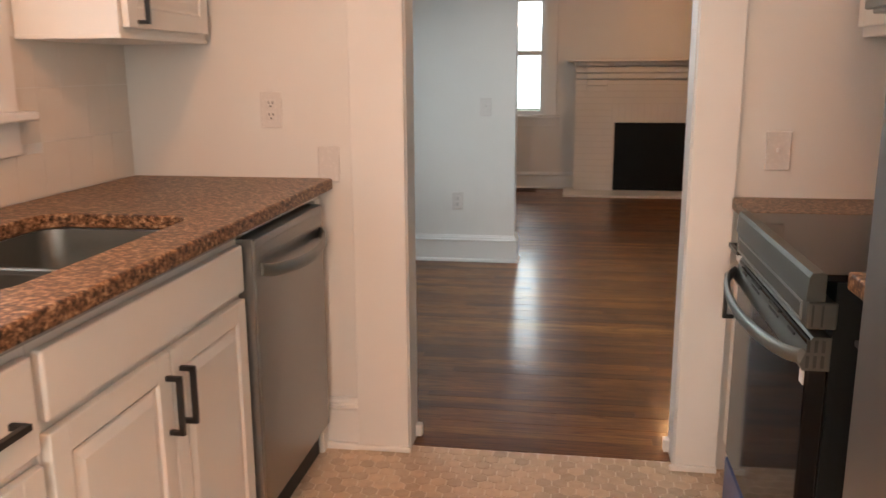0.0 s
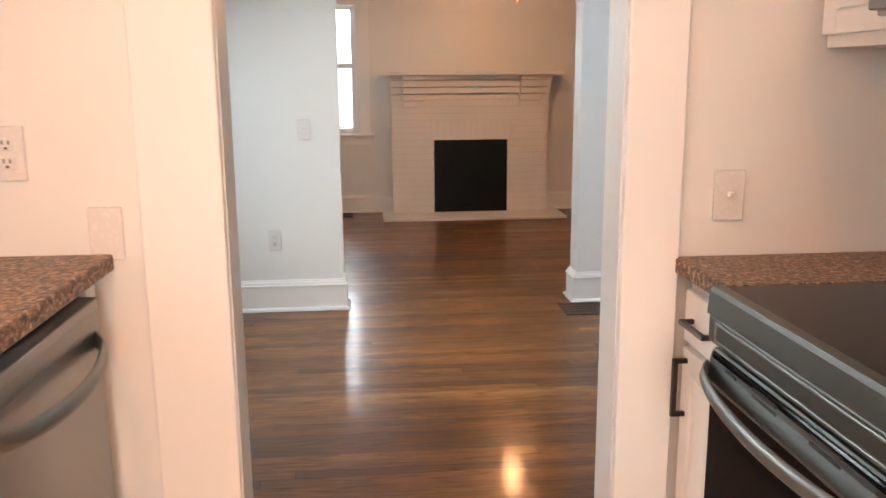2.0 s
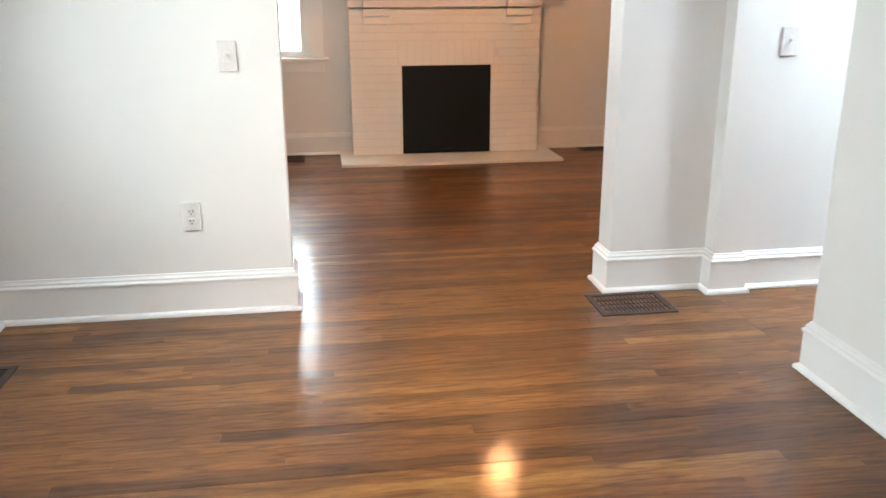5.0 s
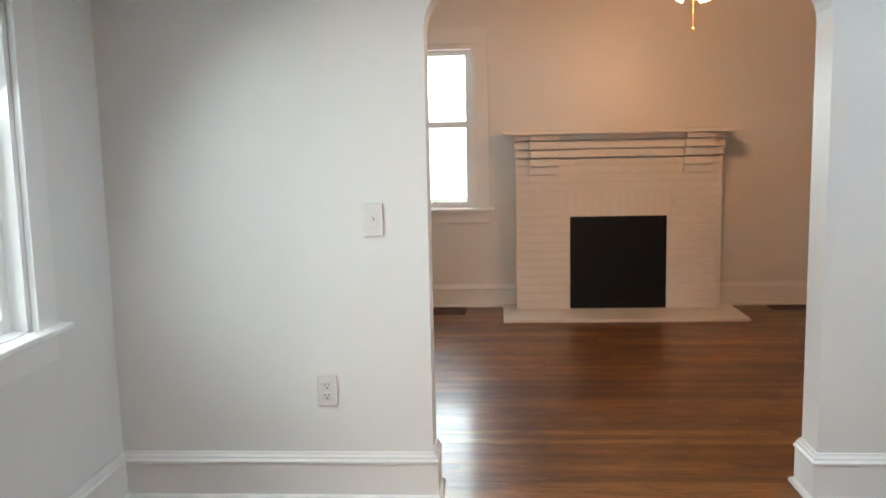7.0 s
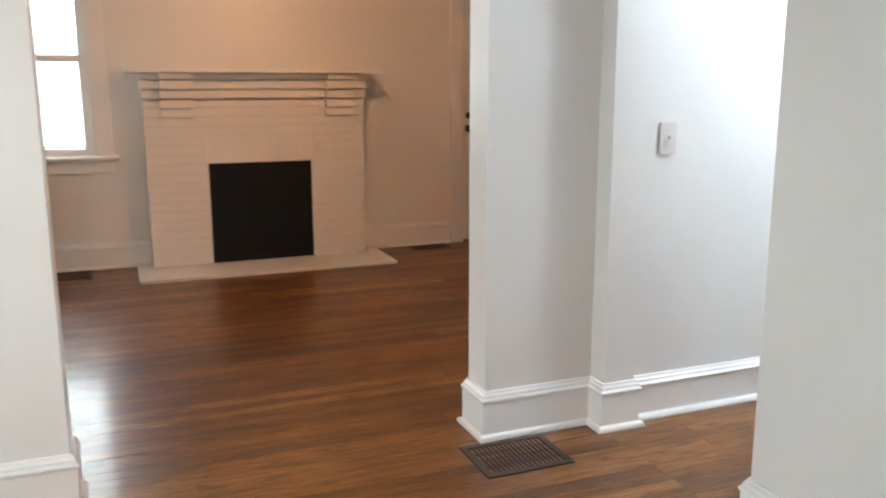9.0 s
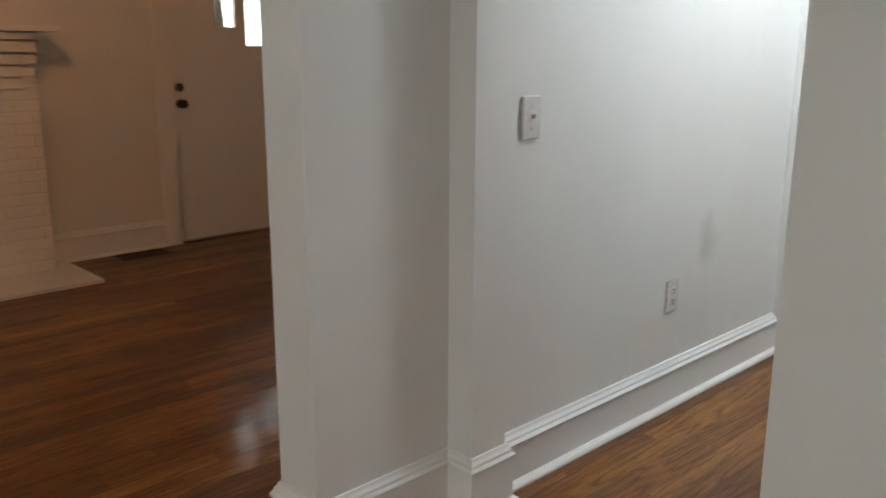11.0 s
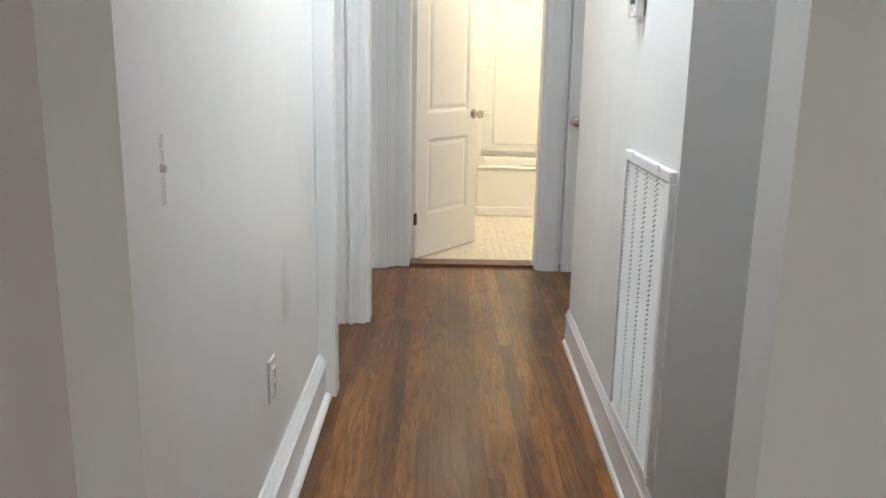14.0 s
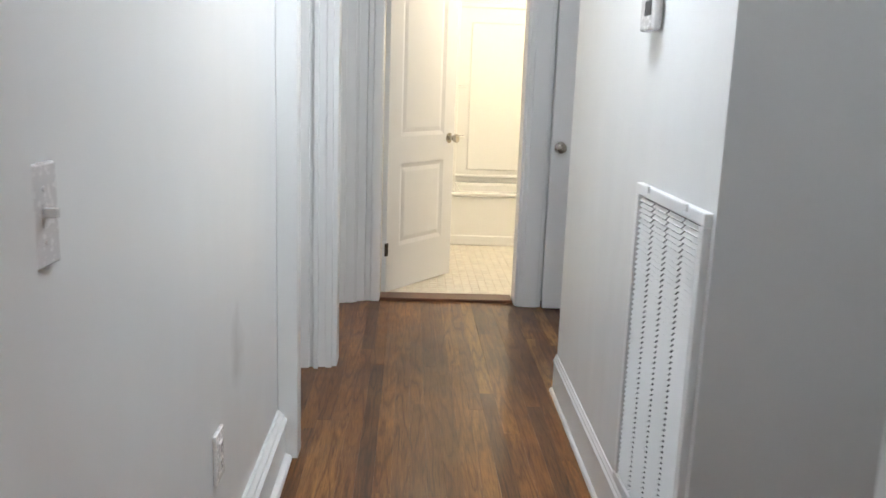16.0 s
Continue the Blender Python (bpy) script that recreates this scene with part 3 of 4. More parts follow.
def floor_register(x0, x1, y0, y1, label, along_x):
    t = thing("floor_register", ((x0 + x1) / 2, (y0 + y1) / 2, 0), label, "floor vent", "floor registers")
    f = .026
    part("frame", boxes((x0, x1, y0, y0 + f, -.004, .006), (x0, x1, y1 - f, y1, -.004, .006), (x0, x0 + f, y0 + f, y1 - f, -.004, .006), (x1 - f, x1, y0 + f, y1 - f, -.004, .006), bevel=.002), VENTMETAL, t)
    part("duct", boxes((x0 + f, x1 - f, y0 + f, y1 - f, -.012, -.008)), SLOT, t)
    n = max(6, round(((x1 - x0) if along_x else (y1 - y0)) / .021))
    for k in range(1, n):
        if along_x:
            c = x0 + f + (x1 - x0 - 2 * f) * k / n
            part("slat", boxes((c - .0025, c + .0025, y0 + f, y1 - f, -.007, .004)), VENTMETAL, t)
        else:
            c = y0 + f + (y1 - y0 - 2 * f) * k / n
            part("slat", boxes((x0 + f, x1 - f, c - .0025, c + .0025, -.007, .004)), VENTMETAL, t)
    for k in (1, 2, 3):
        if along_x:
            c = y0 + f + (y1 - y0 - 2 * f) * k / 4
            part("crossbar", boxes((x0 + f, x1 - f, c - .002, c + .002, -.006, .003)), VENTMETAL, t)
        else:
            c = x0 + f + (x1 - x0 - 2 * f) * k / 4
            part("crossbar", boxes((c - .002, c + .002, y0 + f, y1 - f, -.006, .003)), VENTMETAL, t)


floor_register(1.415, 1.742, 2.598, 2.852, "brown metal floor register with slats beside the arch", True)
floor_register(-0.965, -0.805, 2.13, 2.455, "brown metal floor register beside the dining window", False)
floor_register(-0.15, 0.155, 6.215, 6.47, "dark metal floor register under the living room window", True)
floor_register(2.50, 2.80, 6.31, 6.47, "dark metal floor register beside the front door", True)

# ---- ceiling fan ----
fan = thing("ceiling_fan", (1.49, 4.7, H), "ceiling fan with brown blades and lit glass shades", "ceiling fan")
part("motor", lathe(bmesh.new(), (1.49, 4.7, 2.18), (0, 0, 1), [(0, .05), (.01, .09), (.06, .11), (.12, .09), (.14, .03), (.21, .025), (.215, .07), (.24, .07)]), BRONZE, fan, smooth=True)
for k in range(5):
    a = k * math.tau / 5 + 0.6
    bm = boxes((.14, .64, -.065, .065, -.004, .004), bevel=.002)
    bmesh.ops.transform(bm, verts=bm.verts, matrix=Matrix.Translation((1.49, 4.7, 2.23)) @ Matrix.Rotation(a, 4, "Z") @ Matrix.Rotation(radians(10), 4, "X"))
    part("blade", bm, BLADE, fan)
for k in range(3):
    a = k * math.tau / 3 + 0.5
    d = Vector((math.cos(a), math.sin(a), -1.1)).normalized()
    s = Vector((1.49, 4.7, 2.17)) + Vector((math.cos(a), math.sin(a), 0)) * .04
    bm = lathe(bmesh.new(), s, d, [(0, .020), (.02, .030), (.05, .046), (.085, .056), (.108, .063), (.111, .056), (.085, .049), (.04, .038)])
    sh = part("shade", bm, SHADE, fan, "lit frosted glass shade", True)
    sh.visible_shadow = False
bm = rod(bmesh.new(), (1.49, 4.7, 2.18), (1.49, 4.7, 1.915), .0022, n=8)
bmesh.ops.create_uvsphere(bm, u_segments=10, v_segments=6, radius=.010, matrix=Matrix.Translation((1.49, 4.7, 1.90)))
part("pull_chain", bm, BRASS, fan, "thin brass pull chain")


def ceiling_light(x, y, r, label):
    t = thing("ceiling_light", (x, y, H), label, "ceiling light")
    part("base", lathe(bmesh.new(), (x, y, H - .02), (0, 0, 1), [(0, r * 1.02), (.018, r * 1.05), (.02, r)]), NICKEL, t, smooth=True)
    d = part("diffuser", lathe(bmesh.new(), (x, y, H - .10), (0, 0, 1), [(0, r * .3), (.012, r * .62), (.035, r * .88), (.08, r)]), LENS, t, smooth=True)
    d.visible_shadow = False


ceiling_light(-0.13, -1.74, .15, "round flush kitchen ceiling light, lit")
ceiling_light(0.95, -2.35, .15, "round flush kitchen ceiling light, lit")
ceiling_light(3.40, 2.20, .14, "round flush hall ceiling light, lit")
ceiling_light(6.85, 1.25, .15, "round flush bathroom ceiling light, lit")

# ---- hall ----
structure("door_casing", boxes((3.885, 3.965, 2.800, 2.866, 0, 2.12), bevel=.004), WALL, "white painted door casing", "door casing")
structure("door_casing", boxes((4.021, 4.035, 2.850, 3.05, 0, 2.05)), TRIM, "white door jamb", "door casing")
structure("door_casing", boxes((4.768, 4.780, 2.800, 3.05, 0, 2.05), (4.752, 4.768, 2.868, 2.910, 0, 2.05), (4.744, 4.772, 2.830, 2.850, 0, 2.05), (4.760, 4.784, 2.772, 2.800, 0, 2.08), bevel=.003), TRIM, "white door jamb with stop moulding", "door casing")
structure("door_casing", boxes((4.78, 4.89, 2.752, 2.79, 0, 2.08), bevel=.004), TRIM, "white painted casing between two doorways", "door casing")
structure("door_casing", boxes((5.826, 5.842, 2.750, 2.95, 0, 2.05), (5.814, 5.826, 2.80, 2.84, 0, 2.05), (5.872, 5.901, 2.612, 2.660, 0, 2.14), (5.880, 5.901, 2.662, 2.690, 0, 2.14), (5.866, 5.901, 2.692, 2.744, 0, 2.14), bevel=.003), TRIM, "white stepped door casing", "door casing")
structure("door_casing", boxes((5.822, 5.840, 1.700, 1.834, 0, 2.14), (5.812, 5.824, 1.722, 1.808, 0, 2.14), (5.84, 5.91, 1.835, 1.847, 0, 2.05), bevel=.003), TRIM, "white painted casing beside the bathroom door", "door casing")
structure("threshold", boxes((5.895, 6.03, 1.848, 2.608, -.012, .016), bevel=.004), THRESH, "dark stained wooden threshold", "threshold")

hinged = thing("door_2", (4.775, 3.33, 0), "white bedroom door standing open into its room", "door", kind="structure")
part("leaf", boxes((4.757, 4.792, 2.992, 3.68, .012, 2.04), bevel=.002), TRIM, hinged)
part("hinge", boxes((4.750, 4.770, 2.945, 2.990, .27, .35), bevel=.002), BRONZE, hinged, "dark bronze hinge")
strike = tagged(part("strike_plate", boxes((5.808, 5.815, 2.842, 2.88, .90, .97), bevel=.001), NICKEL), "satin nickel strike plate on the door jamb", "strike plate")


def panel_outline(x0, x1, z0, z1, rise, n=10):
    """Panel edge from the lower left; its top is an arch that rises over z1."""
    pts = [(x0, z0), (x1, z0), (x1, z1)]
    if rise:
        for k in range(1, n):
            f = k / n
            pts.append((x1 + (x0 - x1) * f, z1 + rise * math.sin(math.pi * f) ** 0.8))
    return pts + [(x0, z1)]


def prism(bm, pts, y0, y1):
    f = bm.faces.new([bm.verts.new((x, y0, z)) for x, z in pts])
    g = bmesh.ops.extrude_face_region(bm, geom=[f])
    bmesh.ops.translate(bm, vec=(0, y1 - y0, 0), verts=[v for v in g["geom"] if isinstance(v, bmesh.types.BMVert)])


def panel_door(width, label, name, knob_x, knob_z, both):
    """Two-panel moulded door, hinge edge at the origin, face towards -y; the upper panel ends in an arch."""
    t = thing(name, (0, 0, 0), label, "door", kind="structure")
    y0, y1, zb, zt = -.0175, .0175, .012, 2.03
    m, lo0, lo1, up0, up1, rise = .115, .27, .750, .905, 1.765, .055
    bm = boxes((0, m, y0, y1, zb, zt), (width - m, width, y0, y1, zb, zt), (m, width - m, y0, y1, zb, lo0), (m, width - m, y0, y1, lo1, up0), (m, width - m, y0, y1, up1 + rise, zt))
    arch = panel_outline(m, width - m, up0, up1, rise)[2:]
    for (xa, za), (xb, zb2) in zip(arch, arch[1:]):
        if min(za, zb2) < up1 + rise - 1e-5:
            poly = [(xa, za), (xa, up1 + rise), (xb, up1 + rise), (xb, zb2)]
            poly = [q for k, q in enumerate(poly) if q != poly[k - 1]]
            prism(bm, poly, y0, y1)
    part("leaf", bm, TRIM, t)
    for a, b, up in ((lo0, lo1, 0), (up0, up1, rise)):
        bm = bmesh.new()
        prism(bm, panel_outline(m, width - m, a, b, up), y0 + .009, y1 - .009)
        for s in (-1, 1):
            yy = y0 + .009 if s < 0 else y1 - .009
            yo = y0 + .001 if s < 0 else y1 - .001
            yp = y0 + .003 if s < 0 else y1 - .003
            rings = []
            for inset, yd in ((0, yo), (.024, yy + s * .001), (.050, yp)):
                rings.append([bm.verts.new((x, yd, z)) for x, z in panel_outline(m + inset, width - m - inset, a + inset, b - inset, up)])
            n = len(rings[0])
            for p, q in zip(rings, rings[1:]):
                for k in range(n):
                    bm.faces.new((p[k], p[(k + 1) % n], q[(k + 1) % n], q[k]))
            bm.faces.new(rings[-1])
        part("panel", bm, TRIM, t)
    for s in ((-1, 1) if both else (-1,)):
        part("knob", lathe(bmesh.new(), (knob_x, s * .0175, knob_z), (0, s, 0), [(0, .031), (.006, .032), (.010, .014), (.034, .012), (.040, .022), (.052, .028), (.064, .026), (.070, .014), (.071, .002)]), NICKEL, t, "satin nickel knob", True)
    return t


bath_door = panel_door(.67, "white moulded two-panel bathroom door standing half open", "door_3", .61, .880, True)
part("hinge", boxes((-.012, .012, -.022, -.012, .225, .300), bevel=.002), BRONZE, bath_door, "dark bronze hinge")
part("hinge", boxes((-.012, .012, -.022, -.012, 1.72, 1.80), bevel=.002), BRONZE, bath_door, "dark bronze hinge")
turned(bath_door, (6.015, 2.592, 0.008), math.atan2(-.40, .55))
closet_door = panel_door(.71, "white moulded two-panel closet door, closed", "door_4", .045, .905, False)
turned(closet_door, (5.782, 1.698, 0), -math.pi / 2)

# return-air grille
grille = thing("air_grille", (3.155, 1.862, .59), "white metal return-air grille with rows of louvres", "air grille")
gx0, gx1, gz0, gz1 = 2.905, 3.405, .19, 1.003
part("frame", boxes((gx0, gx1, 1.862, 1.882, gz0, gz0 + .028), (gx0, gx1, 1.862, 1.882, gz1 - .028, gz1), (gx0, gx0 + .028, 1.862, 1.882, gz0 + .028, gz1 - .028), (gx1 - .028, gx1, 1.862, 1.882, gz0 + .028, gz1 - .028), bevel=.003), TRIM, grille)
part("backing", boxes((gx0 + .02, gx1 - .02, 1.8625, 1.865, gz0 + .02, gz1 - .02)), SLOT, grille)
cols = 4
cw = (gx1 - gx0 - .056) / cols
for c in range(1, cols):
    part("mullion", boxes((gx0 + .028 + c * cw - .003, gx0 + .028 + c * cw + .003, 1.8652, 1.8675, gz0 + .028, gz1 - .028)), TRIM, grille)
for sx in (gx0 + .11, gx1 - .11):
    part("latch", boxes((sx - .012, sx + .012, 1.880, 1.886, gz1 - .012, gz1 + .004), bevel=.002), TRIM, grille)
slat = bmesh.new()
box(slat, -cw / 2 + .0045, cw / 2 - .0045, -.0006, .0006, -.0056, .0056)
bmesh.ops.transform(slat, verts=slat.verts, matrix=Matrix.Rotation(radians(45), 4, "X"))
slat_mesh = bpy.data.meshes.new("slat")
slat.to_mesh(slat_mesh)
slat.free()
slat_mesh.materials.append(TRIM)
nz = 57
for c in range(cols):
    for k in range(nz):
        ob = new("slat", slat_mesh)
        ob.parent = grille
        ob.location = Vector((gx0 + .028 + (c + .5) * cw, 1.8745, gz0 + .038 + k * (gz1 - gz0 - .076) / (nz - 1))) - grille.location

thermo = thing("thermostat", (3.41, 1.862, 1.43), "small white plastic wall thermostat", "thermostat")
part("body", boxes((3.365, 3.475, 1.862, 1.887, 1.375, 1.475), bevel=.006), PLASTIC, thermo)
part("screen", boxes((3.378, 3.432, 1.8865, 1.8885, 1.41, 1.445)), SLOT, thermo, "small dark screen")

# ---- bathroom ----
bath_floor = structure("floor_bath", boxes((6.015, 8.27, 0.7, 2.75, -.013, .006)), GROUT, "pale cream bathroom tile floor", "floor")
tub = thing("bathtub", (7.87, 1.4, 0), "white alcove bathtub with a moulded surround", "bathtub")
part("apron", boxes((7.53, 7.59, .7, 2.14, .008, .385), (7.515, 7.535, .7, 2.14, .008, .085), (7.515, 7.62, .7, 2.14, .385, .412), bevel=.010), TUB, tub)
part("basin", boxes((7.62, 8.22, .7, 2.14, .06, .12), (8.15, 8.24, .7, 2.14, .12, .412), (7.59, 8.15, 2.06, 2.14, .12, .412), (7.59, 8.15, .7, .78, .12, .412), bevel=.02), TUB, tub)
sur = part("surround", boxes((8.205, 8.239, .7, 2.14, .413, 1.95), (7.59, 8.205, 2.11, 2.139, .413, 1.95), bevel=.004), TUB, tub)
part("raised_panel", boxes((8.188, 8.208, .9, 1.985, .515, 1.70), bevel=.010), TUB, sur)
part("rim", boxes((8.172, 8.208, .75, 2.12, .452, .478), bevel=.008), TUB, sur)
part("rim", boxes((8.184, 8.208, .75, 2.12, 1.815, 1.855), bevel=.008), TUB, sur)
for zz in (1.20, .80):
    part("shelf", boxes((8.05, 8.205, 2.015, 2.11, zz - .02, zz), bevel=.008), TUB, sur)

# ---- kitchen ----
def raised_panel(parent, u0, u1, z0, z1, x, s):
    i = .052
    bm = bmesh.new()
    rings = []
    for k, dx in ((0, .0005), (.004, -.0065), (.012, -.0065), (.032, .0010)):
        rings.append([bm.verts.new((x + s * dx, u, z)) for u, z in ((u0 + i + k, z0 + i + k), (u1 - i - k, z0 + i + k), (u1 - i - k, z1 - i - k), (u0 + i + k, z1 - i - k))])
    for a, b in zip(rings, rings[1:]):
        for k in range(4):
            bm.faces.new((a[k], a[(k + 1) % 4], b[(k + 1) % 4], b[k]))
    bm.faces.new(rings[-1])
    part("panel", bm, CAB, parent)


def framed_door(parent, u0, u1, z0, z1, x, s):
    """Frame and raised-panel door facing s along x; front face at x."""
    xb = x - s * .019
    lo, hi = min(x, xb), max(x, xb)
    i = .052
    d = part("door", boxes((min(xb, x - s * .009), max(xb, x - s * .009), u0 + .001, u1 - .001, z0 + .001, z1 - .001)), CAB, parent)
    for a, b in ((u0, u0 + i), (u1 - i, u1)):
        part("stile", boxes((lo, hi, a, b, z0, z1), bevel=.0025), CAB, d)
    for a, b in ((z0, z0 + i), (z1 - i, z1)):
        part("rail", boxes((lo, hi, u0 + i, u1 - i, a, b), bevel=.0025), CAB, d)
    raised_panel(d, u0, u1, z0, z1, x, s)
    return d


def pull(parent, x, u, z, s, vertical, length=.13):
    """Square black bar pull on a front at x."""
    h = length / 2
    t = .0055
    a, b = sorted((x, x + s * .032))
    c, d = sorted((x + s * .022, x + s * .034))
    if vertical:
        bm = boxes((a, b, u - t, u + t, z - h, z - h + .011), (a, b, u - t, u + t, z + h - .011, z + h), (c, d, u - t, u + t, z - h, z + h), bevel=.0015)
    else:
        bm = boxes((a, b, u - h, u - h + .011, z - t, z + t), (a, b, u + h - .011, u + h, z - t, z + t), (c, d, u - h, u + h, z - t, z + t), bevel=.0015)
    part("handle", bm, BLACK, parent, "square black metal bar pull")


# sink base cabinet
sink_cab = thing("base_cabinet", (-.62, -1.09, 0), "white painted sink base cabinet with two raised-panel doors", "cabinet", "kitchen cabinets")
part("body", boxes((-.325, -.302, -1.50, -.672, .10, .905), (-.935, -.325, -1.50, -1.482, .10, .905), (-.935, -.325, -.690, -.672, .10, .905), (-.935, -.325, -1.482, -.690, .10, .118), (-.935, -.917, -1.482, -.690, .118, .905)), CAB, sink_cab)
# thin grey strip: shade below the counter edge, put in as colour
part("shade_strip", boxes((-.302, -.299, -1.50, -.672, .876, .9055)), CABSHADE, sink_cab, "grey strip painted as shade under the countertop")
part("toe_kick", boxes((-.935, -.37, -1.50, -.672, 0, .10)), CABSHADE, sink_cab)
part("drawer_front", boxes((-.302, -.280, -1.493, -.682, .741, .863), bevel=.006), CAB, sink_cab)
d = framed_door(sink_cab, -1.493, -1.090, .125, .722, -.281, 1)
pull(d, -.281, -1.112, .612, 1, True)
d = framed_door(sink_cab, -1.084, -.682, .125, .722, -.281, 1)
pull(d, -.281, -1.050, .612, 1, True)
# drawer cabinet
drawer_cab = thing("base_cabinet", (-.62, -1.95, 0), "white painted base cabinet with a drawer and a raised-panel door", "cabinet", "kitchen cabinets")
part("body", boxes((-.935, -.302, -2.40, -1.503, .10, .904)), CAB, drawer_cab)
# same painted shade strip and shaded grey toe kick as the sink cabinet
part("shade_strip", boxes((-.302, -.299, -2.40, -1.503, .876, .9055)), CABSHADE, drawer_cab, "grey strip painted as shade under the countertop")
part("toe_kick", boxes((-.935, -.37, -2.40, -1.503, 0, .10)), CABSHADE, drawer_cab)
dr = part("drawer_front", boxes((-.302, -.280, -1.97, -1.515, .700, .863), bevel=.006), CAB, drawer_cab)
pull(dr, -.281, -1.65, .775, 1, False, .15)
framed_door(drawer_cab, -1.97, -1.515, .125, .680, -.281, 1)
# dishwasher
dw = thing("dishwasher", (-.6, -.37, 0), "stainless steel dishwasher with an arched bar handle", "dishwasher")
part("body", boxes((-.90, -.315, -.668, -.075, .10, .885)), SLOT, dw)
door = part("door", boxes((-.315, -.258, -.662, -.080, .115, .868), bevel=.008), STEEL, dw)
part("side_trim", boxes((-.32, -.262, -.670, -.661, .11, .872)), DARKSTEEL, door)
part("top_panel", boxes((-.318, -.2565, -.655, -.087, .845, .8695), bevel=.004), DARKSTEEL, door)
part("toe_kick", boxes((-.90, -.30, -.662, -.08, 0, .10)), SLOT, dw)
filler = tagged(part("filler_rail", boxes((-.90, -.292, -.668, -.012, .878, .904), (-.30, -.284, -.072, -.012, .0, .878), bevel=.002), CAB), "white painted filler strip round the dishwasher", "cabinet trim")


def arc_handle(parent, x, s, u0, u1, z, depth, r, mat, sag=0.0):
    bm = bmesh.new()
    rings = []
    n = 20
    for k in range(n + 1):
        f = k / n
        u = u0 + (u1 - u0) * f
        b = math.sin(math.pi * f) ** 0.55
        c = Vector((x + s * (depth * b), u, z - sag * b))
        rings.append([bm.verts.new(c + Vector((s * r * .5 * math.cos(a), 0, r * math.sin(a)))) for a in [j * math.tau / 12 for j in range(12)]])
    for a, b in zip(rings, rings[1:]):
        for j in range(12):
            bm.faces.new((a[j], a[(j + 1) % 12], b[(j + 1) % 12], b[j]))
    bm.faces.new(rings[0])
    bm.faces.new(rings[-1])
    return part("handle", bm, mat, parent, "curved brushed steel bar handle", True)


arc_handle(door, -.258, 1, -.625, -.115, .785, .055, .018, STEELH, .02)
part("pocket", boxes((-.2585, -.2572, -.60, -.14, .755, .815), bevel=.0004), DARKSTEEL, door, "dark recess behind the handle")


# countertop with sink cut-out
def rounded(x0, x1, y0, y1, r, n=6):
    pts = []
    for cx, cy, a0 in ((x1 - r, y1 - r, 0), (x0 + r, y1 - r, 90), (x0 + r, y0 + r, 180), (x1 - r, y0 + r, 270)):
        for k in range(n + 1):
            a = radians(a0 + 90 * k / n)
            pts.append((cx + r * math.cos(a), cy + r * math.sin(a)))
    return pts


def slab_with_hole(outer, hole, z0, z1):
    bm = bmesh.new()
    loops = []
    for pts in (outer, hole):
        vs = [bm.verts.new((x, y, z1)) for x, y in pts]
        loops.append([bm.edges.new((vs[i], vs[(i + 1) % len(vs)])) for i in range(len(vs))])
    bmesh.ops.triangle_fill(bm, edges=loops[0] + loops[1], use_beauty=True)
    g = bmesh.ops.extrude_face_region(bm, geom=bm.faces[:])
    bmesh.ops.translate(bm, vec=(0, 0, z0 - z1), verts=[v for v in g["geom"] if isinstance(v, bmesh.types.BMVert)])
    return bm


SX0, SX1, SY0, SY1 = -.765, -.372, -1.46, -.745
counter = tagged(part("countertop", slab_with_hole([(-.938, -2.40), (-.242, -2.40), (-.242, -.002), (-.938, -.002)], rounded(SX0, SX1, SY0, SY1, .07), .906, .943), GRANITE), "brown speckled granite countertop with a sink cut-out", "countertop")
bevel_mod = counter.modifiers.new("edge", "BEVEL")
bevel_mod.width, bevel_mod.segments, bevel_mod.limit_method = .006, 3, "ANGLE"
sink = thing("sink", (-.57, -1.12, .80), "stainless steel double-bowl undermount sink", "sink")
for y0, y1 in ((-1.14, SY1 - .004), (SY0 + .004, -1.165)):
    bm = bmesh.new()
    rings = [[bm.verts.new((x, y, z)) for x, y in rounded(SX0 - .006 + i, SX1 + .006 - i, y0 + i, y1 - i, .06)] for i, z in ((0, .904), (.004, .86), (.010, .75), (.03, .725), (.12, .72))]
    for a, b in zip(rings, rings[1:]):
        for k in range(len(a)):
            bm.faces.new((a[k], a[(k + 1) % len(a)], b[(k + 1) % len(a)], b[k]))
    bm.faces.new(rings[-1])
    part("bowl", bm, STEELH, sink, smooth=True)
part("divider", boxes((SX0, SX1, -1.166, -1.139, .80, .9035), bevel=.008), STEEL, sink)

# upper cabinet, left
up = thing("wall_cabinet", (-.78, -.29, 1.38), "white painted wall cabinet with a raised-panel door", "cabinet", "kitchen cabinets")
part("body", boxes((-.938, -.638, -.55, -.035, 1.380, 2.15), bevel=.002), CAB, up)
part("light_rail", boxes((-.938, -.632, -.553, -.033, 1.372, 1.384), bevel=.002), CAB, up)
d = framed_door(up, -.535, -.05, 1.400, 2.13, -.617, 1)
pull(d, -.617, -.485, 1.475, 1, True)

# narrow base cabinet between wall and range
narrow = thing("base_cabinet", (1.34, -.145, 0), "narrow white base cabinet between wall and range", "cabinet", "kitchen cabinets")
part("body", boxes((1.052, 1.65, -.284, -.035, .10, .866)), CAB, narrow)
# toe kick in grey, its shade put into the colour
part("toe_kick", boxes((1.11, 1.65, -.284, -.035, 0, .10)), CABSHADE, narrow)
dr = part("drawer_front", boxes((1.033, 1.052, -.280, -.045, .715, .838), bevel=.005), CAB, narrow)
pull(dr, 1.033, -.16, .775, -1, False, .13)
d = framed_door(narrow, -.280, -.045, .125, .700, 1.033, -1)
pull(d, 1.033, -.075, .610, -1, True, .14)
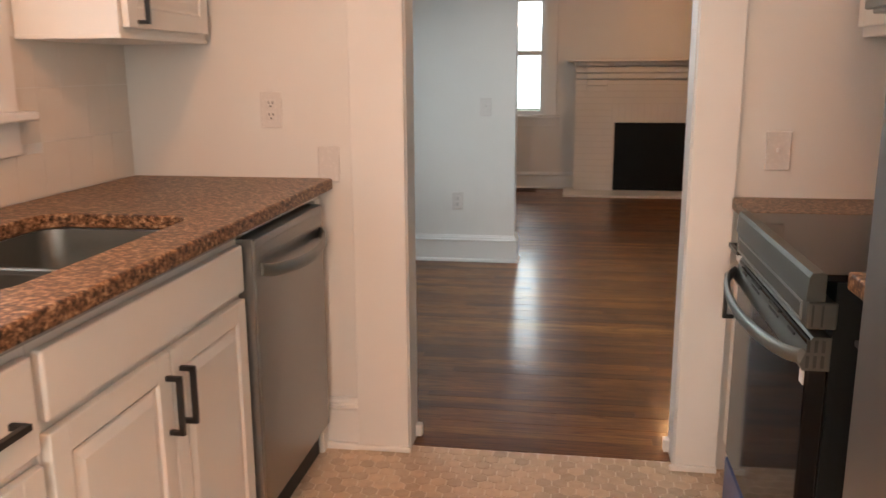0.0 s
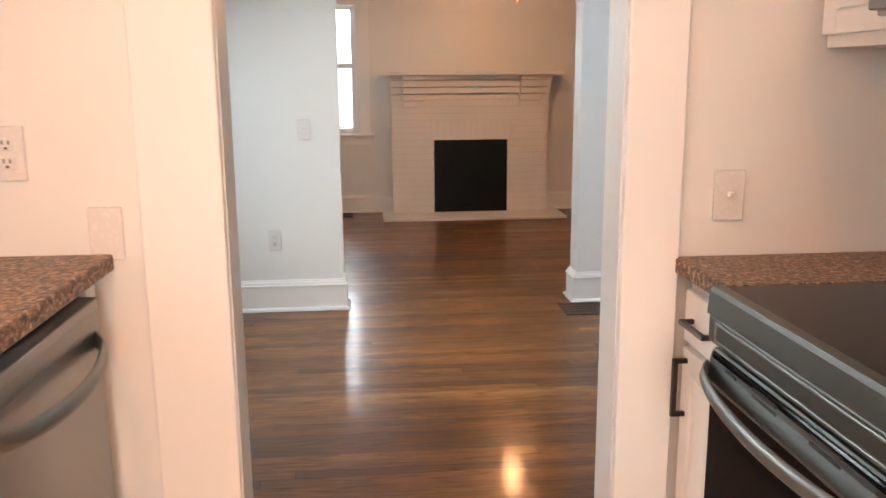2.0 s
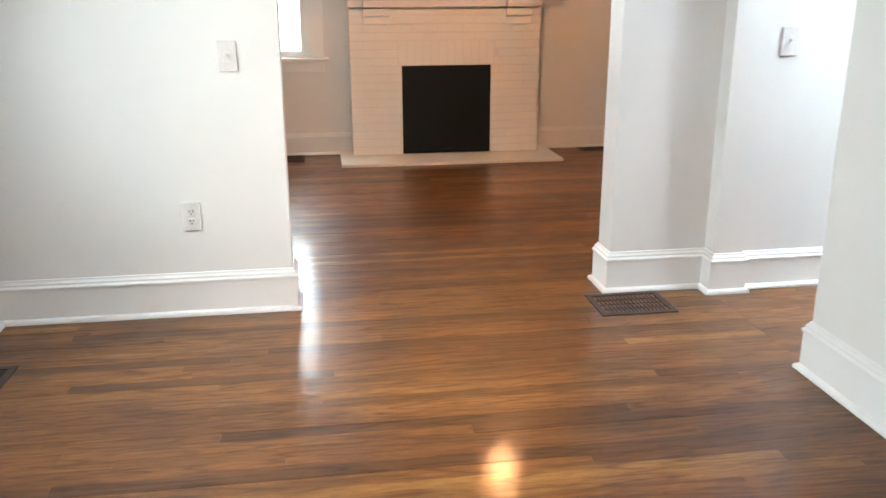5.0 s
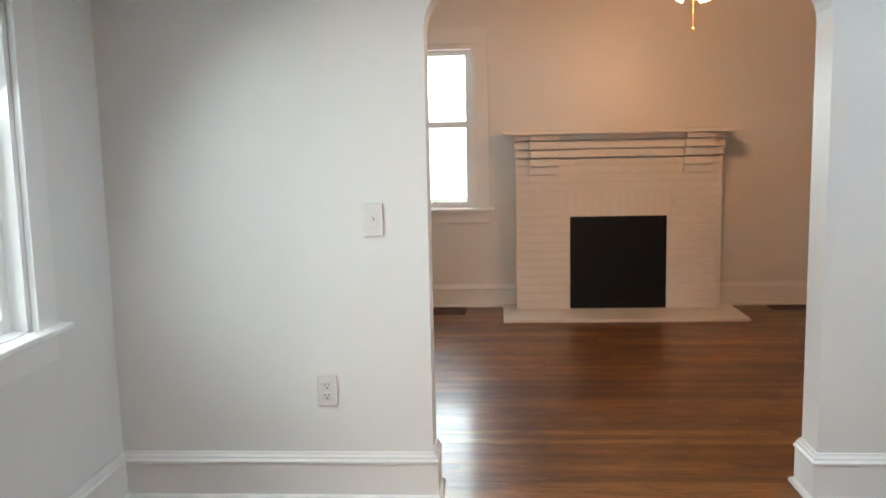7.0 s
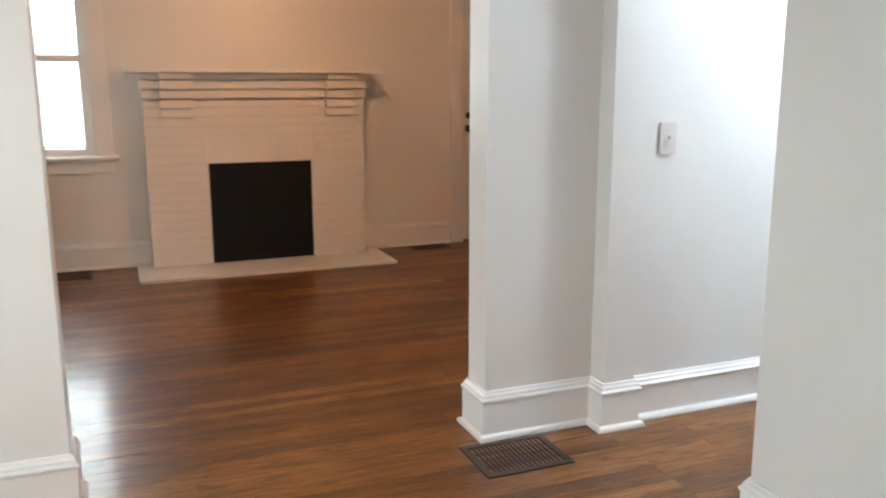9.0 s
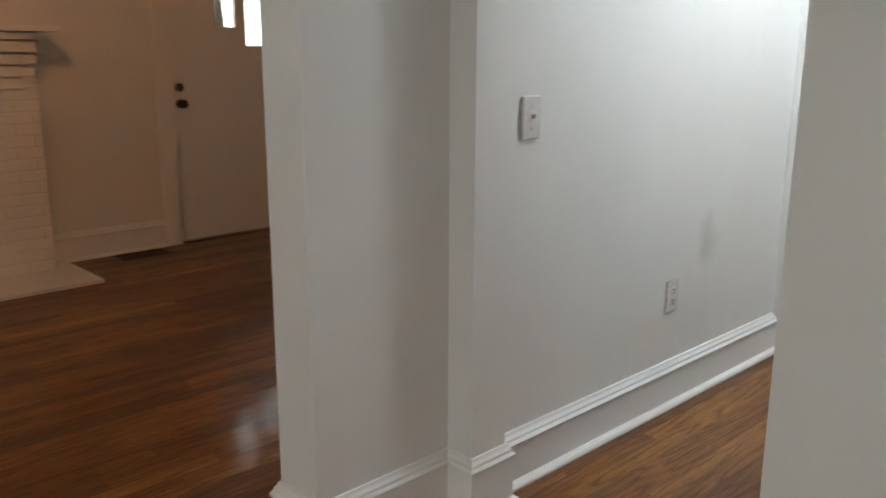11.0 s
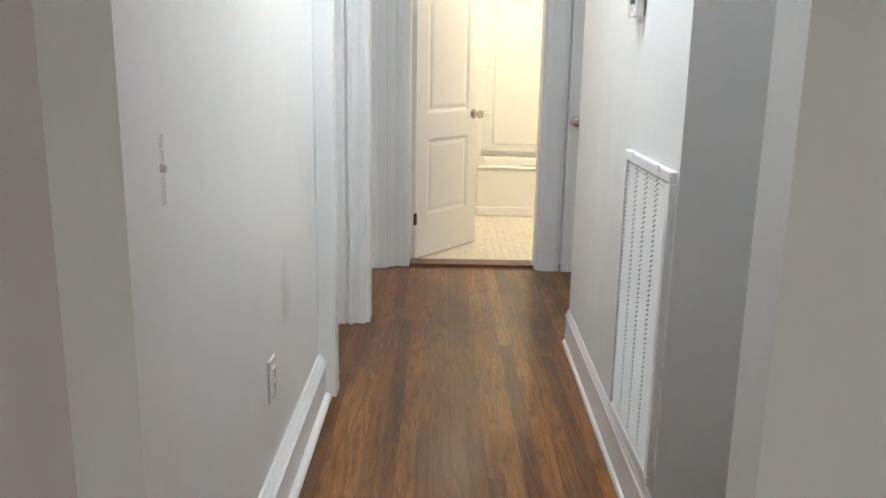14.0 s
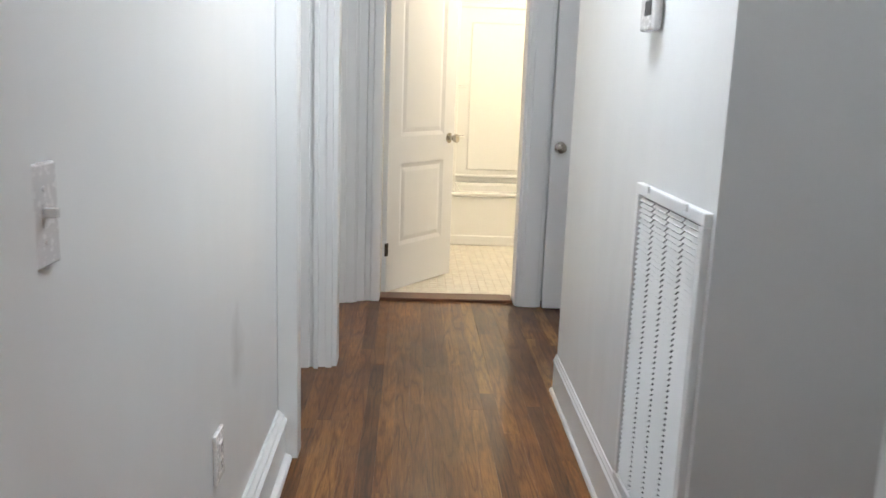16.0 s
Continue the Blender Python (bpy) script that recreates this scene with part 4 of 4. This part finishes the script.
tagged(part("countertop", boxes((1.015, 1.657, -.288, -.002, .868, .904), bevel=.005), GRANITE), "short brown granite countertop between wall and range", "countertop")
near = thing("base_cabinet", (1.34, -1.27, 0), "white base cabinet with a drawer beside the range", "cabinet", "kitchen cabinets")
part("body", boxes((1.104, 1.65, -1.54, -1.005, .10, .878)), CAB, near)
dr = part("drawer_front", boxes((1.085, 1.104, -1.535, -1.01, .735, .858), bevel=.005), CAB, near)
pull(dr, 1.085, -1.13, .795, -1, False, .13)
framed_door(near, -1.535, -1.01, .125, .715, 1.085, -1)
tagged(part("countertop", boxes((1.048, 1.657, -1.54, -1.003, .880, .915), bevel=.005), GRANITE), "short brown granite countertop beside the range", "countertop")

# range
stove = thing("range", (1.3, -.645, 0), "stainless steel electric range with a black glass top and oven door", "range")
RY0, RY1 = -.998, -.292
part("body", boxes((1.035, 1.65, RY0 + .004, RY1 - .004, .03, .889)), SOOT, stove)
part("cooktop", boxes((1.012, 1.64, RY0 + .002, RY1 - .002, .890, .905), bevel=.003), BLACKGLASS, stove, "black ceramic glass cooktop")
trim = sweep(bmesh.new(), [(1.014, RY0), (1.014, RY1)], [(0, .852), (.034, .852), (.034, .858), (.031, .898), (.026, .907), (.006, .909), (0, .905)])
part("cooktop_trim", trim, RANGESTEEL, stove, "sloped stainless front trim")
cp = part("control_panel", boxes((.984, 1.04, RY0, RY1, .796, .850), bevel=.004), RANGESTEEL, stove)
ia, ib, iz0, iz1 = RY0 + .035, RY1 - .035, .803, .843
part("inset_frame", boxes((.9805, .985, ia, ib, iz0, iz0 + .005), (.9805, .985, ia, ib, iz1 - .005, iz1), (.9805, .985, ia, ia + .008, iz0 + .005, iz1 - .005), (.9805, .985, ib - .008, ib, iz0 + .005, iz1 - .005), bevel=.0015), STEEL, cp, "bright raised border")
part("inset", boxes((.9822, .985, ia + .009, ib - .009, iz0 + .006, iz1 - .006)), RANGESTEEL, cp)
for dx in (.994, 1.012):
    part("end_groove", boxes((dx - .002, dx + .002, RY0 - .001, RY0 + .003, .802, .845)), SLOT, cp)
od = part("oven_door", boxes((.992, 1.034, RY0 + .004, RY1 - .004, .20, .776), bevel=.006), BLACKGLASS, stove, "black glass oven door")
rail = sweep(bmesh.new(), [(1.034, RY0 + .002), (1.034, RY1 - .002)], [(0, .712), (.050, .712), (.054, .722), (.044, .752), (.040, .772), (.034, .780), (0, .780)])
part("door_rail", rail, RANGESTEEL, od)
for u, half, rows_z in ((RY1 - .10, .022, (.757,)), (RY1 - .235, .044, (.751, .764)), (RY1 - .43, .044, (.751, .764)), (RY1 - .585, .026, (.757,))):
    for dz in rows_z:
        part("vent_slot", boxes((.9875, .992, u - half, u + half, dz - .003, dz + .003), bevel=.001), SLOT, od)
for dx in (.992, 1.006, 1.020):
    for dz in (.730, .762):
        part("end_slot", boxes((dx - .003, dx + .003, RY0, RY0 + .004, dz - .012, dz + .012)), SLOT, od)
part("tag", boxes((.990, .9925, RY0 + .012, RY0 + .040, .678, .706)), PAPER, od, "small white tag")
arc_handle(od, .982, -1, RY0 + .006, RY1 - .006, .740, .058, .016, STEELH, .012)
part("drawer", boxes((.992, 1.034, RY0 + .004, RY1 - .004, .055, .190), bevel=.005), BLUE, stove, "lower drawer under blue protective film")

# wall cabinet and microwave, right
upr = thing("wall_cabinet", (1.5, -.16, 1.38), "white painted wall cabinet beside the microwave", "cabinet", "kitchen cabinets")
part("body", boxes((1.345, 1.655, -.295, -.003, 1.372, 2.15), bevel=.002), CAB, upr)
framed_door(upr, -.287, -.012, 1.40, 2.13, 1.326, -1)
mw = thing("microwave", (1.45, -.65, 1.42), "stainless steel over-the-range microwave", "microwave")
part("body", boxes((1.27, 1.655, -.995, -.300, 1.420, 1.83), bevel=.004), DARKSTEEL, mw)
part("door", boxes((1.248, 1.272, -.990, -.305, 1.430, 1.82), bevel=.004), STEELH, mw)

# refrigerator
fridge = thing("refrigerator", (1.25, -1.98, 0), "dark stainless refrigerator with a paper label on its door", "refrigerator")
part("body", boxes((.955, 1.65, -2.42, -1.56, .02, 1.76), bevel=.006), DARKSTEEL, fridge)
part("upper_door", boxes((.885, .950, -2.42, -1.56, .72, 1.76), bevel=.012), DARKSTEEL, fridge)
low = part("freezer_drawer", boxes((.885, .950, -2.42, -1.56, .05, .705), bevel=.012), DARKSTEEL, fridge)
lab = part("label_sheet", boxes((.8835, .8846, -1.86, -1.61, .28, .66)), PAPER, low, "white printed paper label")
for k in range(9):
    part("text_bar", boxes((.8828, .8834, -1.84, -1.63 - .02 * (k % 3), .62 - k * .034, .628 - k * .034)), INK, lab)

# outside, beyond the front windows
structure("ground", boxes((-400, 400, 6.9, 800, -.62, -.60)), plain("lawn", (0.10, 0.12, 0.06), 0.9, 0, 0.5), "lawn and street outside the house", "ground")
day = glow("overcast_daylight", (0.90, 0.96, 1.0), 5.0)
structure("backdrop", boxes((-90, 110, 80, 80.1, -1, 160)), day, "bright overcast sky", "backdrop")
structure("backdrop", boxes((-80, -79.9, -60, 80, -1, 160)), day, "bright overcast sky", "backdrop")

# across the street
def far_house():
    h = thing("house", (-5, 70, -.6), "white clapboard house across the street with a grey roof", "house")
    part("wall", boxes((-11, 3, 70, 38, -.6, 3.2)), paint("house_siding", (0.78, 0.78, 0.75), 0.7, 0.05, 0.3), h)
    bm = bmesh.new()
    vs = [bm.verts.new(p) for p in ((-11.5, 69.4, 3.1), (3.5, 69.4, 3.1), (3.5, 78.6, 3.1), (-11.5, 78.6, 3.1), (-11.5, 74, 4.0), (3.5, 74, 4.0))]
    for f in ((0, 1, 5, 4), (2, 3, 4, 5), (0, 4, 3), (1, 2, 5), (0, 3, 2, 1)):
        bm.faces.new([vs[i] for i in f])
    part("roof", bm, plain("shingles", (0.16, 0.15, 0.15), 0.9, 0, 0.3), h)
    for x in (-9.5, -6.5, -3.2, 0.6):
        w = part("window", boxes((x - .55, x + .55, 69.95, 70.02, .6, 2.3)), TRIM, h)
        part("pane", boxes((x - .45, x + .45, 69.93, 69.96, .7, 2.2)), plain("far_pane", (0.10, 0.13, 0.16), 0.1), w)
    part("door", boxes((-1.7, -.75, 69.94, 70.02, -.5, 1.7)), plain("red_door", (0.35, 0.06, 0.04), 0.4), h)


far_house()


def bare_tree(x, y):
    t = thing("tree", (x, y, -.6), "bare winter tree with many thin branches", "tree")
    rng2 = random.Random(8)
    bm = bmesh.new()

    def limb(p, d, length, r, depth):
        q = p + d * length
        rod(bm, p, q, r, r * .7, 7)
        if depth:
            for _ in range(3):
                nd = (d + Vector((rng2.uniform(-.8, .8), rng2.uniform(-.8, .8), rng2.uniform(-.1, .6)))).normalized()
                limb(q, nd, length * rng2.uniform(.6, .8), r * .62, depth - 1)
    limb(Vector((x, y, -.6)), Vector((0.02, 0, 1)), 1.9, .16, 5)
    part("trunk_and_limbs", bm, plain("bark", (0.10, 0.08, 0.065), 0.9, 0, 0.6), t)


bare_tree(8.6, 16.0)


# ---- pieces of the floors ----
wood_root = tagged(part("floor_wood", boxes((-1.02, 5.90, 0.036, 0.05, -.014, -.0135)), SUB), "glossy dark oak strip floor, worn and stained", "floor", kind="structure")
plank = bmesh.new()
box(plank, -.5, .5, -.5, .5, -.5, .5)
bmesh.ops.bevel(plank, geom=[e for e in plank.edges if all(v.co.z > 0 for v in e.verts)], offset=.007, segments=1, affect="EDGES")
plank_mesh = bpy.data.meshes.new("plank")
plank.to_mesh(plank_mesh)
plank.free()
plank_mesh.materials.append(OAK)
PW = .0575
verts, faces = [], []
rng = random.Random(5)
singles = 0
regions = [(-1.02, 1.98, 0.036, 3.00), (-1.02, 3.94, 3.00, 6.52), (1.98, 5.90, 0.9, 3.00), (3.94, 5.90, 3.00, 4.6)]
for rx0, rx1, ry0, ry1 in regions:
    n = round((ry1 - ry0) / PW)
    pw = (ry1 - ry0) / n
    for k in range(n):
        y = ry0 + k * pw
        x = rx0
        L = rng.uniform(.3, 1.2)
        while x < rx1 - .01:
            b = min(x + L, rx1)
            if rx1 - b < .12:
                b = rx1
            cx, cy, lx, ly = (x + b) / 2, y + pw / 2, b - x - .0005, pw - .0003
            dz, tilt = rng.uniform(-.0006, .0004), rng.uniform(-.006, .006)
            near_walk = (-.2 < cx < 1.8 and .6 < cy < 3.0) or (2.3 < cx < 4.6 and 1.9 < cy < 2.85)
            if near_walk and singles < 300:
                ob = new("plank", plank_mesh)
                ob.parent = wood_root
                ob.location, ob.scale, ob.rotation_euler = (cx, cy, -.006 + dz), (lx, ly, .012), (tilt, 0, 0)
                singles += 1
            else:
                mm = Matrix.Translation((cx, cy, -.006 + dz)) @ Matrix.Rotation(tilt, 4, "X") @ Matrix.Diagonal((lx, ly, .012, 1))
                o = len(verts)
                verts += [tuple(mm @ v.co) for v in plank_mesh.vertices]
                faces += [tuple(o + i for i in p.vertices) for p in plank_mesh.polygons]
            x = b
            L = rng.uniform(.7, 2.4)
me = bpy.data.meshes.new("planks")
me.from_pydata(verts, [], faces)
me.materials.append(OAKJ)
ob = new("planks", me)
ob.parent = wood_root
tagged(ob, "oak floor strips", kind="stuff")

# hexagon tiles
hexb = bmesh.new()
R = .0275
top = [hexb.verts.new((R * .95 * math.cos(radians(60 * k + 30)), R * .95 * math.sin(radians(60 * k + 30)), .003)) for k in range(6)]
mid = [hexb.verts.new((R * math.cos(radians(60 * k + 30)), R * math.sin(radians(60 * k + 30)), .0018)) for k in range(6)]
bot = [hexb.verts.new((R * math.cos(radians(60 * k + 30)), R * math.sin(radians(60 * k + 30)), -.006)) for k in range(6)]
for a, b in ((top, mid), (mid, bot)):
    for k in range(6):
        hexb.faces.new((b[k], b[(k + 1) % 6], a[(k + 1) % 6], a[k]))
hexb.faces.new(top)
hex_mesh = bpy.data.meshes.new("hex_tile")
hexb.to_mesh(hex_mesh)
hexb.free()
hex_mesh.materials.append(HEX)
tile_root = bpy.data.objects["floor_kitchen"]
verts, faces = [], []
pitch = R * math.sqrt(3) + .0035
rowh = pitch * math.sqrt(3) / 2
singles = 0
j = 0
while True:
    y = .008 - j * rowh
    if y < -2.7:
        break
    i = 0
    while True:
        x = -.40 + i * pitch + (pitch / 2 if j % 2 else 0)
        if x > 1.1:
            break
        if singles < 300 and -.30 < x < 1.0:
            ob = new("hex_tile", hex_mesh)
            ob.parent = tile_root
            ob.location = (x, y, -.003 + rng.uniform(-.0003, .0003))
            ob.rotation_euler = (rng.uniform(-.006, .006), rng.uniform(-.006, .006), 0)
            singles += 1
        else:
            o = len(verts)
            verts += [(v.co.x + x, v.co.y + y, v.co.z - .003) for v in hex_mesh.vertices]
            faces += [tuple(o + q for q in p.vertices) for p in hex_mesh.polygons]
        i += 1
    j += 1
me = bpy.data.meshes.new("hex_tiles")
me.from_pydata(verts, [], faces)
me.materials.append(HEXJ)
ob = new("hex_tiles", me)
ob.parent = tile_root
tagged(ob, "beige hexagon floor tiles", kind="stuff")

# backsplash tiles over the counter
tile_b = bmesh.new()
box(tile_b, -.5, .5, -.5, .5, -.5, .5)
bmesh.ops.bevel(tile_b, geom=[e for e in tile_b.edges if all(v.co.x > 0 for v in e.verts)], offset=.02, segments=1, affect="EDGES")
splash_mesh = bpy.data.meshes.new("wall_tile")
tile_b.to_mesh(splash_mesh)
tile_b.free()
splash_mesh.materials.append(SPLASH)
west = bpy.data.objects["wall_kitchen_west"]
for r, (z0, z1) in enumerate(((.9445, 1.0935), (1.0955, 1.2445), (1.2465, 1.3795))):
    y = -.004
    while y > (-2.3 if r == 0 else -.56):
        y0 = max(y - .118, -.592) if r else y - .118
        top_z = min(z1, 1.066) if y0 < -.595 else z1
        ob = new("wall_tile", splash_mesh)
        ob.parent = west
        ob.location = (-.9400 + rng.uniform(-.0003, .0003), (y + y0) / 2, (z0 + top_z) / 2)
        ob.scale = (.006, y - y0, top_z - z0)
        ob.rotation_euler = (0, rng.uniform(-.004, .004), rng.uniform(-.006, .006))
        y = y0 - .0014

# small square bathroom floor tiles
verts, faces = [], []
cells = [(i, j) for i in range(30) for j in range(28)]
for i, j in cells:
    x, y = 6.035 + i * .05, 1.22 + j * .05
    o = len(verts)
    verts += [(x, y, .0055), (x + .047, y, .0055), (x + .047, y + .047, .0055), (x, y + .047, .0055)]
    verts += [(x + .002, y + .002, .009), (x + .045, y + .002, .009), (x + .045, y + .045, .009), (x + .002, y + .045, .009)]
    faces += [(o + 4, o + 5, o + 6, o + 7)] + [(o + k, o + (k + 1) % 4, o + 4 + (k + 1) % 4, o + 4 + k) for k in range(4)]
me = bpy.data.meshes.new("floor_tiles")
me.from_pydata(verts, [], faces)
me.materials.append(BATHTILE)
ob = new("floor_tiles", me)
ob.parent = bath_floor
tagged(ob, "small cream floor tiles", kind="stuff")
